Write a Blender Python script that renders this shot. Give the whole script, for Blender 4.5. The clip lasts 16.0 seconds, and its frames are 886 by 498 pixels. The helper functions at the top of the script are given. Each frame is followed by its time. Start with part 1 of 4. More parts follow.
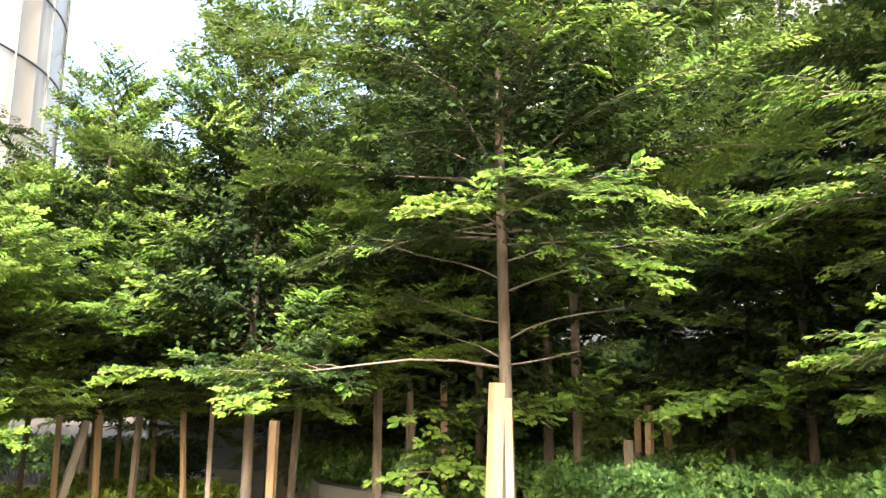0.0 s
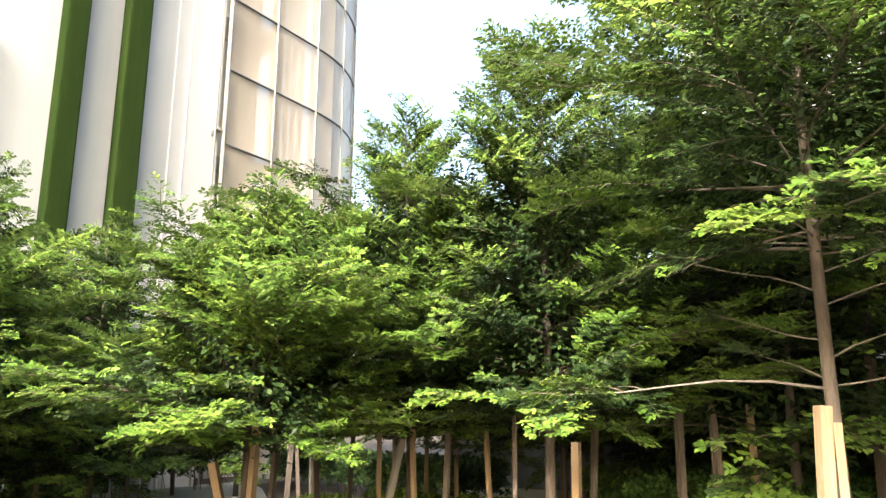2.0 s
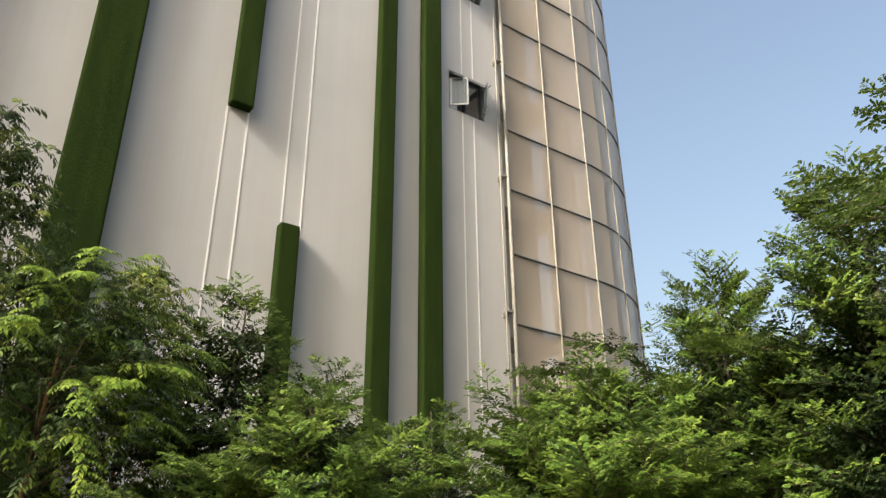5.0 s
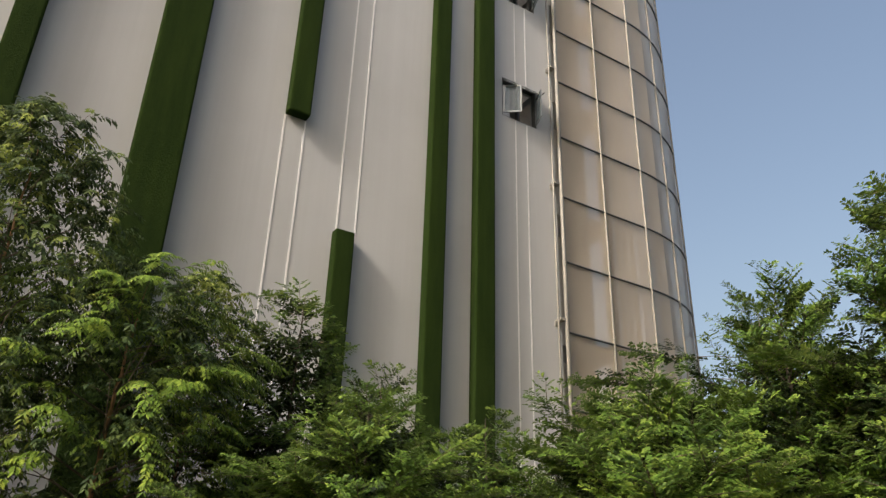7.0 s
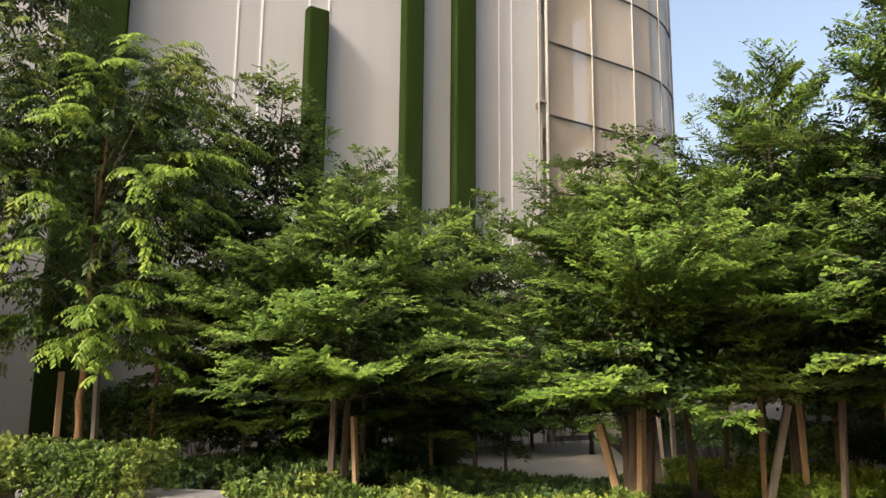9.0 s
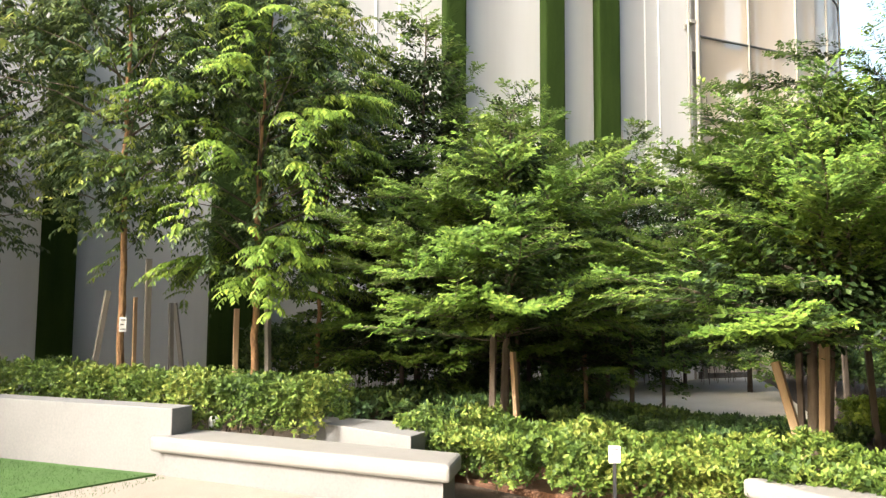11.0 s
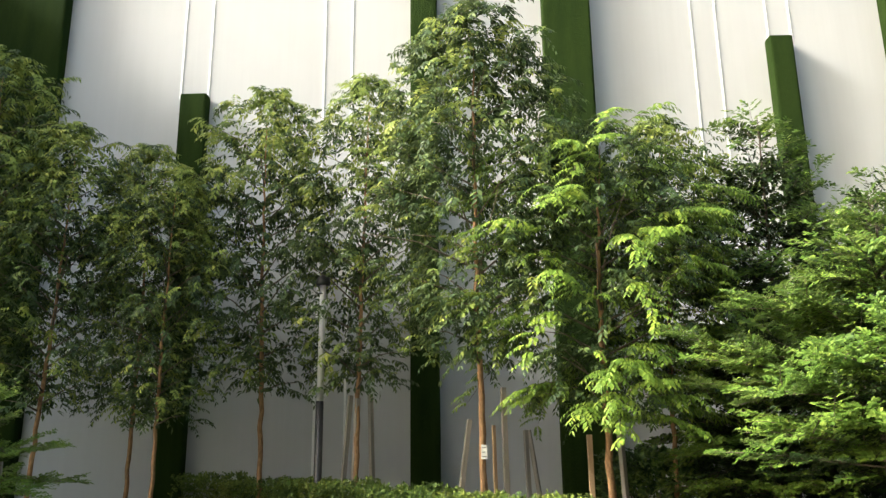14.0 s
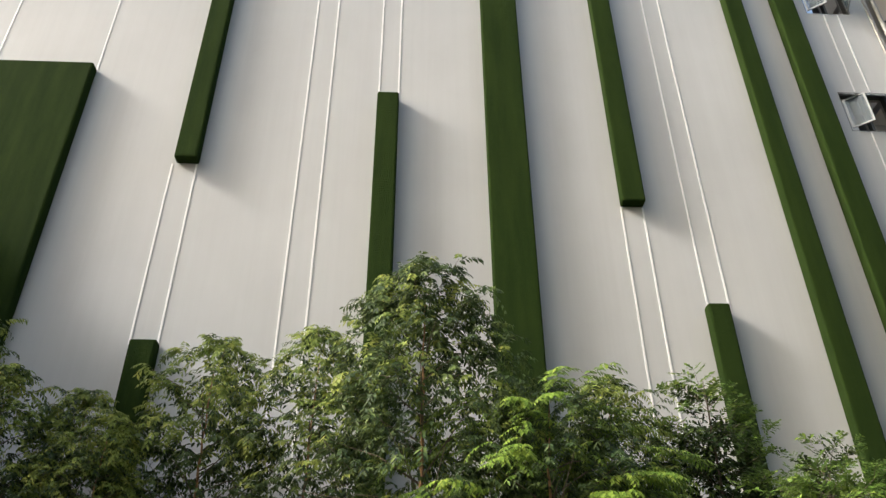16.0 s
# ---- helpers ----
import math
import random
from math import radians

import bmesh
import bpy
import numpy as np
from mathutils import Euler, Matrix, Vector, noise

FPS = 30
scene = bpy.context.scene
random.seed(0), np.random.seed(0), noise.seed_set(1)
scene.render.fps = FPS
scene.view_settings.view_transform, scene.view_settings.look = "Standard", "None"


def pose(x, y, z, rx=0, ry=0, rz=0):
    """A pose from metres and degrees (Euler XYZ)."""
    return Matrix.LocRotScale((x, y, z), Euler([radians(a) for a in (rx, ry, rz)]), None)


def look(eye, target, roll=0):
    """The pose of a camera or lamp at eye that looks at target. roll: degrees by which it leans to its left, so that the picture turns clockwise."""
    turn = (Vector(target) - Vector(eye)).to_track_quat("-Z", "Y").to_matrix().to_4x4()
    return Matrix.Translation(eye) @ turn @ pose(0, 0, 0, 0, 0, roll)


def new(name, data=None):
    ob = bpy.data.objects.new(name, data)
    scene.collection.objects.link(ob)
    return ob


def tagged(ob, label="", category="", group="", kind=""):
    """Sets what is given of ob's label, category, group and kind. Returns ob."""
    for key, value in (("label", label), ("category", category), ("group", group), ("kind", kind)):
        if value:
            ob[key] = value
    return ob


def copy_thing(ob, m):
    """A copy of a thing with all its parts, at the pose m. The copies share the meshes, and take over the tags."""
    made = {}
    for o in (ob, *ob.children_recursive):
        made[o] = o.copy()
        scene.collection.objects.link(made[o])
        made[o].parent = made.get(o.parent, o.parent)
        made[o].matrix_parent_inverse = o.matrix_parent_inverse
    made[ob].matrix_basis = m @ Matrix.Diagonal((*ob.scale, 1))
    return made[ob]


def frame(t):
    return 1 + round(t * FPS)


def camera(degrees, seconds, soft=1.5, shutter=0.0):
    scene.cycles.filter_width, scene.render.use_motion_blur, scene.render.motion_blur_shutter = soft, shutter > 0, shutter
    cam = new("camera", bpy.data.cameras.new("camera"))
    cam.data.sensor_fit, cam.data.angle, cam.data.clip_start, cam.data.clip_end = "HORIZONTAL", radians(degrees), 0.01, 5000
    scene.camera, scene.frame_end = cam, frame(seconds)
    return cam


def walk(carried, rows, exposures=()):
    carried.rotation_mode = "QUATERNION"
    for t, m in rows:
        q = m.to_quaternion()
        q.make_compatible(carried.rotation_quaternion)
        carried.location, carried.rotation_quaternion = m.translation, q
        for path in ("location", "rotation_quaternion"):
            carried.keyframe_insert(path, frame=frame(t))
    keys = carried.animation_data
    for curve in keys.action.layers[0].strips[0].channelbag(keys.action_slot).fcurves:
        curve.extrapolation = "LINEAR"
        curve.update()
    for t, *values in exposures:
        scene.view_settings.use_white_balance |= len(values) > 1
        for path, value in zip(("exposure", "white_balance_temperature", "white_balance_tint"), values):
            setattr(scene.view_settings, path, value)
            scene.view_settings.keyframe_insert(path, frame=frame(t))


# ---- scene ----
cam = camera(60.2, 16.0, soft=1.4)

PATH = [
    (0, (0.043, 0.416, 1.486), (-0.489, 2.810, 1.972), -0.4),
    (0.5, (0.015, 0.393, 1.489), (-0.657, 2.764, 1.903), -0.4),
    (1, (-0.027, 0.370, 1.492), (-0.929, 2.671, 1.865), 0.5),
    (1.5, (-0.079, 0.330, 1.499), (-1.228, 2.501, 1.962), 1.1),
    (2, (-0.139, 0.274, 1.507), (-1.458, 2.325, 2.056), 0.1),
    (2.2, (-0.160, 0.250, 1.510), (-1.574, 2.236, 2.061), 0.2),
    (2.5, (-0.188, 0.216, 1.512), (-1.689, 2.144, 2.041), 0.5),
    (3, (-0.226, 0.163, 1.521), (-1.844, 1.956, 2.169), 0.4),
    (3.5, (-0.274, 0.116, 1.532), (-1.991, 1.784, 2.255), -0.2),
    (4, (-0.321, 0.073, 1.541), (-2.170, 1.578, 2.296), -0.2),
    (4.5, (-0.356, 0.034, 1.549), (-2.216, 1.401, 2.506), 0.1),
    (5, (-0.374, -0.001, 1.555), (-2.210, 1.318, 2.624), -0.4),
    (5.2, (-0.378, -0.015, 1.556), (-2.195, 1.264, 2.702), 0.3),
    (7.3, (-0.398, -0.146, 1.554), (-2.338, 1.017, 2.618), 2.3),
    (7.5, (-0.403, -0.159, 1.554), (-2.356, 1.031, 2.563), 2.5),
    (8, (-0.423, -0.186, 1.555), (-2.416, 1.109, 2.330), 1.0),
    (8.5, (-0.453, -0.219, 1.555), (-2.458, 1.167, 2.110), 0.1),
    (8.7, (-0.470, -0.236, 1.555), (-2.480, 1.167, 2.041), 0.4),
    (10.8, (-0.695, -0.456, 1.550), (-2.934, 0.645, 1.705), 0.5),
    (11, (-0.717, -0.471, 1.551), (-2.989, 0.550, 1.762), 0.4),
    (11.5, (-0.764, -0.498, 1.551), (-3.118, 0.280, 1.873), -0.2),
    (12, (-0.784, -0.511, 1.551), (-3.181, 0.104, 1.897), 0.6),
    (12.5, (-0.770, -0.521, 1.552), (-3.196, -0.059, 1.936), 0.6),
    (13, (-0.739, -0.532, 1.554), (-3.176, -0.227, 2.015), -0.8),
    (13.5, (-0.712, -0.542, 1.555), (-3.154, -0.394, 2.072), -0.5),
    (14, (-0.703, -0.535, 1.558), (-3.129, -0.573, 2.162), -0.6),
    (14.5, (-0.712, -0.512, 1.564), (-3.109, -0.684, 2.257), -0.5),
    (15, (-0.729, -0.484, 1.567), (-3.048, -0.603, 2.494), -0.0),
    (15.5, (-0.749, -0.455, 1.570), (-2.995, -0.383, 2.666), 0.0),
    (16, (-0.771, -0.424, 1.573), (-2.866, -0.323, 2.931), -0.3),
]
EXPOSURE = [(0.0, 2.58, 6500, 10), (0.5, 2.72, 6500, 10), (1.0, 2.74, 6500, 10), (1.5, 2.55, 6500, 10), (2.2, 2.15, 6500, 10), (3.5, 1.38, 6600, 11), (5.0, 0.95, 6800, 11), (7.5, 0.42, 6700, 14), (8.0, 0.58, 6700, 16), (8.7, 0.9, 6800, 16),
            (10.8, 1.95, 6500, 11), (12.0, 2.03, 6480, 10), (13.0, 1.98, 6450, 8), (13.5, 1.93, 6450, 7), (14.5, 1.72, 6450, 4), (16.0, 1.0, 6400, 9)]
walk(cam, [(t, look(e, g, r)) for t, e, g, r in PATH], EXPOSURE)

# ---------------------------------------------------------------- light
SUN_AZ = radians(11)      # from -y towards +x
SUN_EL = radians(35)
sun_dir = Vector((math.sin(SUN_AZ) * math.cos(SUN_EL), -math.cos(SUN_AZ) * math.cos(SUN_EL), math.sin(SUN_EL)))
world = bpy.data.worlds.new("sky")
scene.world = world
world.use_nodes = True
wn = world.node_tree.nodes
sky = wn.new("ShaderNodeTexSky")
sky.sky_type, sky.sun_disc = "NISHITA", False
sky.sun_elevation = SUN_EL
sky.sun_rotation = math.atan2(sun_dir.x, sun_dir.y)
sky.air_density, sky.dust_density, sky.ozone_density = 1.4, 7.0, 0.7
wn["Background"].inputs["Strength"].default_value = 0.15
world.node_tree.links.new(sky.outputs[0], wn["Background"].inputs["Color"])
sun = bpy.data.lights.new("sun", "SUN")
sun.energy, sun.angle, sun.color = 3.3, radians(11), (1.0, 0.95, 0.87)
new("sun", sun).matrix_world = look(sun_dir * 60, (0, 0, 0))


# ---------------------------------------------------------------- materials
def shader(name):
    m = bpy.data.materials.new(name)
    m.use_nodes = True
    nt = m.node_tree
    return m, nt, nt.nodes["Principled BSDF"]


def coords(nt, scale, kind="Object"):
    tc, mp = nt.nodes.new("ShaderNodeTexCoord"), nt.nodes.new("ShaderNodeMapping")
    mp.inputs["Scale"].default_value = scale
    nt.links.new(tc.outputs[kind], mp.inputs[0])
    return mp.outputs[0]


def noise_node(nt, vec, scale, detail=4.0, rough=0.6):
    n = nt.nodes.new("ShaderNodeTexNoise")
    n.inputs["Scale"].default_value, n.inputs["Detail"].default_value, n.inputs["Roughness"].default_value = scale, detail, rough
    nt.links.new(vec, n.inputs["Vector"])
    return n.outputs["Fac"]


def ramp(nt, fac, stops):
    r = nt.nodes.new("ShaderNodeValToRGB")
    els = r.color_ramp.elements
    while len(els) < len(stops):
        els.new(0.5)
    for el, (p, c) in zip(els, stops):
        el.position, el.color = p, (*c, 1)
    nt.links.new(fac, r.inputs[0])
    return r.outputs[0]


def mix(nt, a, b, fac, mode="MIX"):
    n = nt.nodes.new("ShaderNodeMix")
    n.data_type, n.blend_type = "RGBA", mode
    for v, i in ((fac, 0), (a, 6), (b, 7)):
        if isinstance(v, float):
            n.inputs[i].default_value = v
        elif isinstance(v, tuple):
            n.inputs[i].default_value = (*v, 1)
        else:
            nt.links.new(v, n.inputs[i])
    return n.outputs[2]


def bump(nt, bsdf, height, strength, distance):
    b = nt.nodes.new("ShaderNodeBump")
    b.inputs["Strength"].default_value, b.inputs["Distance"].default_value = strength, distance
    nt.links.new(height, b.inputs["Height"])
    nt.links.new(b.outputs[0], bsdf.inputs["Normal"])


def surface(name, dark, light, scale, rough=0.8, stretch=(1, 1, 1), fine=60.0, relief=0.3, depth=0.01, metal=0.0, blotch=0.25):
    """Two scales of noise between two colours, with a fine relief."""
    m, nt, p = shader(name)
    v = coords(nt, stretch)
    big = noise_node(nt, v, scale, 5.0)
    small = noise_node(nt, v, fine, 3.0)
    c = ramp(nt, big, [(0.3, dark), (0.7, light)])
    c2 = mix(nt, c, ramp(nt, small, [(0.3, tuple(0.7 * a for a in dark)), (0.7, tuple(min(1, 1.1 * a) for a in light))]), blotch)
    nt.links.new(c2, p.inputs["Base Color"])
    p.inputs["Roughness"].default_value, p.inputs["Metallic"].default_value = rough, metal
    bump(nt, p, small, relief, depth)
    return m


def leaf_mat(name, deep, mid, fresh, glow=0.35, rough=0.5):
    """Leaves vary one by one and in drifts; thin, so light comes through."""
    m, nt, p = shader(name)
    geo = nt.nodes.new("ShaderNodeNewGeometry")
    v = coords(nt, (1, 1, 1))
    drift = noise_node(nt, v, 1.6, 2.0)
    add = nt.nodes.new("ShaderNodeMath")
    add.operation, add.use_clamp = "MULTIPLY_ADD", True
    nt.links.new(geo.outputs["Random Per Island"], add.inputs[0])
    add.inputs[1].default_value = 0.7
    sub = nt.nodes.new("ShaderNodeMath")
    sub.operation = "MULTIPLY_ADD"
    nt.links.new(drift, sub.inputs[0])
    sub.inputs[1].default_value, sub.inputs[2].default_value = 1.6, -0.65
    nt.links.new(sub.outputs[0], add.inputs[2])
    c = ramp(nt, add.outputs[0], [(0.0, deep), (0.55, mid), (1.0, fresh)])
    nt.links.new(c, p.inputs["Base Color"])
    p.inputs["Roughness"].default_value = rough
    p.inputs["Specular IOR Level"].default_value = 0.16
    t = nt.nodes.new("ShaderNodeBsdfTranslucent")
    nt.links.new(mix(nt, c, (0.9, 1.0, 0.5), 0.12), t.inputs["Color"])
    ms = nt.nodes.new("ShaderNodeMixShader")
    ms.inputs[0].default_value = glow
    nt.links.new(p.outputs[0], ms.inputs[1])
    nt.links.new(t.outputs[0], ms.inputs[2])
    nt.links.new(ms.outputs[0], nt.nodes["Material Output"].inputs["Surface"])
    return m


M = {}
# grove leaves in two tones: dark paints crown shade, bright paints sunlit new growth
M["leaf_tier"] = leaf_mat("tier_shade_leaf", (0.009, 0.021, 0.008), (0.023, 0.046, 0.012), (0.052, 0.086, 0.019), 0.13)
M["leaf_tip_lit"] = leaf_mat("tier_lit_tip_leaf", (0.045, 0.097, 0.014), (0.1, 0.178, 0.026), (0.205, 0.28, 0.05), 0.27)
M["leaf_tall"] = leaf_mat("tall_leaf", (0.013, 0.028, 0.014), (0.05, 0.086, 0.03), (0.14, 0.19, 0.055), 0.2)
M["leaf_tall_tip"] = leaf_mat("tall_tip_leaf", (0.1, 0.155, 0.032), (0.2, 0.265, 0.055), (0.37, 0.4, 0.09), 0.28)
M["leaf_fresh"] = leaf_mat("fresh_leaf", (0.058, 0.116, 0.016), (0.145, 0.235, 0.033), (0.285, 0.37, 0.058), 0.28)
M["leaf_hedge"] = leaf_mat("hedge_leaf", (0.026, 0.054, 0.014), (0.092, 0.15, 0.026), (0.24, 0.275, 0.062), 0.2)
M["leaf_shrub"] = leaf_mat("shrub_leaf", (0.016, 0.036, 0.018), (0.052, 0.104, 0.032), (0.165, 0.233, 0.055), 0.18)
M["leaf_bush"] = leaf_mat("bush_leaf", (0.02, 0.05, 0.018), (0.065, 0.14, 0.035), (0.15, 0.25, 0.06), 0.2)
M["bark"] = surface("bark", (0.062, 0.048, 0.036), (0.15, 0.117, 0.09), 5, 0.9, (1, 1, 0.25), 45, 0.7, 0.02)
M["bark_warm"] = surface("bark_warm", (0.13, 0.07, 0.035), (0.4, 0.235, 0.115), 7, 0.9, (1, 1, 0.3), 38, 0.9, 0.03, blotch=0.6)
M["twig"] = surface("twig", (0.08, 0.06, 0.045), (0.17, 0.135, 0.1), 9, 0.9, (1, 1, 1), 70, 0.4, 0.008)
M["limb"] = surface("limb_bark", (0.11, 0.09, 0.075), (0.22, 0.19, 0.162), 7, 0.9, (1, 1, 1), 60, 0.5, 0.008)
M["stake"] = surface("stake_wood", (0.22, 0.145, 0.082), (0.38, 0.27, 0.16), 3, 0.8, (6, 6, 0.35), 30, 0.4, 0.01)
M["stake_grey"] = surface("stake_grey", (0.2, 0.183, 0.16), (0.36, 0.335, 0.3), 3, 0.85, (6, 6, 0.35), 30, 0.4, 0.01)
M["soil"] = surface("soil", (0.035, 0.026, 0.017), (0.09, 0.065, 0.042), 2.5, 0.95, (1, 1, 1), 35, 0.9, 0.04)
M["mulch"] = surface("mulch", (0.1, 0.05, 0.028), (0.2, 0.1, 0.055), 6, 0.95, (1, 1, 1), 40, 0.9, 0.04)
M["concrete"] = surface("render_white", (0.135, 0.136, 0.135), (0.17, 0.171, 0.17), 1.3, 0.8, (1, 1, 1), 40, 0.15, 0.006)
M["slab"] = surface("slab_terrazzo", (0.165, 0.161, 0.152), (0.205, 0.2, 0.19), 3, 0.6, (1, 1, 1), 90, 0.12, 0.004)
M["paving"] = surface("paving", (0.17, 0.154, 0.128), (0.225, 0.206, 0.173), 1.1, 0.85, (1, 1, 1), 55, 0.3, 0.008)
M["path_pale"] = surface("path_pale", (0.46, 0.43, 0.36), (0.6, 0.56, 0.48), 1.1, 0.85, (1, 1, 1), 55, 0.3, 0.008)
M["turf"] = surface("lawn_blade", (0.026, 0.07, 0.009), (0.038, 0.096, 0.013), 3, 0.85, (1, 1, 1), 90, 0.5, 0.012)
M["black"] = surface("black_paint", (0.012, 0.013, 0.015), (0.03, 0.031, 0.033), 6, 0.45, (1, 1, 1), 60, 0.1, 0.004)
M["white"] = surface("white_paint", (0.84, 0.84, 0.83), (0.9, 0.9, 0.89), 5, 0.5, (1, 1, 1), 50, 0.05, 0.003)
M["ink"] = surface("grey_ink", (0.12, 0.12, 0.12), (0.2, 0.2, 0.2), 9, 0.6)
M["green_turf"] = surface("wall_turf", (0.017, 0.034, 0.008), (0.033, 0.058, 0.013), 1.0, 0.95, (3, 3, 0.4), 45, 1.0, 0.05)
M["green_turf"].node_tree.nodes["Principled BSDF"].inputs["Specular IOR Level"].default_value = 0.04
M["beige_frame"] = surface("beige_frame", (0.25, 0.238, 0.212), (0.31, 0.296, 0.265), 2, 0.5, (1, 1, 0.4), 30, 0.08, 0.004)
M["dark_frame"] = surface("dark_frame", (0.05, 0.055, 0.055), (0.1, 0.105, 0.1), 4, 0.5)
M["alu"] = surface("aluminium", (0.2, 0.215, 0.215), (0.28, 0.295, 0.295), 4, 0.4, metal=0.6)
M["far_wall"] = surface("far_wall", (0.5, 0.5, 0.48), (0.64, 0.64, 0.62), 0.4, 0.8, (1, 1, 0.3), 10, 0.1, 0.01)
# riser colour holds the shade beneath the step slabs
M["shaded_riser"] = surface("shaded_riser", (0.035, 0.038, 0.038), (0.07, 0.073, 0.07), 3, 0.7)
M["galvanised"] = surface("galvanised", (0.42, 0.43, 0.44), (0.55, 0.56, 0.57), 5, 0.5, metal=0.3)
M["grey_render"] = surface("grey_render", (0.16, 0.175, 0.19), (0.24, 0.255, 0.27), 0.4, 0.8, (1, 1, 0.3), 10, 0.1, 0.01)
M["room"] = surface("room_dark", (0.1, 0.1, 0.1), (0.18, 0.18, 0.18), 1, 0.9)


def wall_paint():
    m, nt, p = shader("facade_paint")
    big = noise_node(nt, coords(nt, (0.3, 0.35, 0.3)), 1.0, 4.0)
    runs = noise_node(nt, coords(nt, (1, 2.2, 0.06)), 1.6, 5.0, 0.7)
    c = ramp(nt, big, [(0.3, (0.465, 0.473, 0.475)), (0.7, (0.525, 0.534, 0.537))])
    c = mix(nt, c, ramp(nt, runs, [(0.35, (0.415, 0.425, 0.428)), (0.7, (0.53, 0.54, 0.545))]), 0.22)
    nt.links.new(c, p.inputs["Base Color"])
    p.inputs["Roughness"].default_value = 0.7
    w = nt.nodes.new("ShaderNodeTexWave")
    w.bands_direction = "Y"
    w.inputs["Scale"].default_value = 1.6
    nt.links.new(coords(nt, (1, 1, 1)), w.inputs["Vector"])
    bump(nt, p, w.outputs["Fac"], 0.025, 0.01)
    return m


def scrim_mat(name="shade_cloth", gap=0.2, pale=0.0):
    """Woven shade cloth: part opaque, part see-through, light passes."""
    m, nt, p = shader(name)
    v = coords(nt, (1, 1, 1))
    c = ramp(nt, noise_node(nt, coords(nt, (0.6, 0.6, 0.25)), 1.0, 4.0), [(0.3, (0.72, 0.63, 0.52)), (0.7, (0.8, 0.71, 0.59))])
    c = mix(nt, c, (0.88, 0.87, 0.85), pale)
    nt.links.new(c, p.inputs["Base Color"])
    p.inputs["Roughness"].default_value = 0.8
    bump(nt, p, noise_node(nt, v, 25.0, 2.0), 0.15, 0.01)
    t = nt.nodes.new("ShaderNodeBsdfTranslucent")
    nt.links.new(c, t.inputs["Color"])
    tr = nt.nodes.new("ShaderNodeBsdfTransparent")
    tr.inputs[0].default_value = (0.95, 0.92, 0.86, 1)
    a, b = nt.nodes.new("ShaderNodeMixShader"), nt.nodes.new("ShaderNodeMixShader")
    a.inputs[0].default_value, b.inputs[0].default_value = 0.5, gap
    nt.links.new(p.outputs[0], a.inputs[1])
    nt.links.new(t.outputs[0], a.inputs[2])
    nt.links.new(a.outputs[0], b.inputs[1])
    nt.links.new(tr.outputs[0], b.inputs[2])
    nt.links.new(b.outputs[0], nt.nodes["Material Output"].inputs["Surface"])
    return m


def glass_mat():
    m, nt, p = shader("window_glass")
    p.inputs["Base Color"].default_value = (0.32, 0.38, 0.4, 1)
    p.inputs["Roughness"].default_value = 0.06
    p.inputs["Transmission Weight"].default_value = 0.85
    return m


M["facade"], M["scrim"], M["glass"] = wall_paint(), scrim_mat(), glass_mat()
M["sheer"] = scrim_mat("sheer_cloth", 0.42, 0.85)


# ---------------------------------------------------------------- mesh helpers
def mesh_object(name, verts, faces, mat, parent=None, label="", smooth=False):
    me = bpy.data.meshes.new(name)
    me.from_pydata([tuple(v) for v in verts], [], faces)
    me.update()
    if smooth:
        me.shade_smooth()
    me.materials.append(M[mat])
    ob = new(name, me)
    if parent:
        ob.parent = parent
    if label:
        ob["label"] = label
    return ob


def part(name, bm, mat, parent=None, label="", smooth=False):
    bmesh.ops.recalc_face_normals(bm, faces=bm.faces)
    me = bpy.data.meshes.new(name)
    bm.to_mesh(me)
    bm.free()
    if smooth:
        me.shade_smooth()
    me.materials.append(M[mat])
    ob = new(name, me)
    if parent:
        ob.parent = parent
    if label:
        ob["label"] = label
    return ob


def box(bm, lo, hi, bevel=0.0, turn=None, segments=2):
    c = [(a + b) / 2 for a, b in zip(lo, hi)]
    d = [abs(b - a) for a, b in zip(lo, hi)]
    m = Matrix.Translation(c) @ Matrix.Diagonal((*d, 1))
    if turn is not None:
        m = turn @ m
    made = bmesh.ops.create_cube(bm, size=1.0, matrix=m)
    if bevel:
        edges = {e for v in made["verts"] for e in v.link_edges}
        bmesh.ops.bevel(bm, geom=list(edges), offset=bevel, segments=segments, affect="EDGES", profile=0.6)


def prism(bm, points, z0, z1, bevel=0.0, segments=2):
    """An upright block over a plan outline."""
    lo = [bm.verts.new((x, y, z0)) for x, y in points]
    hi = [bm.verts.new((x, y, z1)) for x, y in points]
    n = len(points)
    faces = [bm.faces.new(lo[::-1]), bm.faces.new(hi)]
    faces += [bm.faces.new((lo[i], lo[(i + 1) % n], hi[(i + 1) % n], hi[i])) for i in range(n)]
    if bevel:
        edges = list({e for f in faces for e in f.edges})
        bmesh.ops.bevel(bm, geom=edges, offset=bevel, segments=segments, affect="EDGES", profile=0.6)


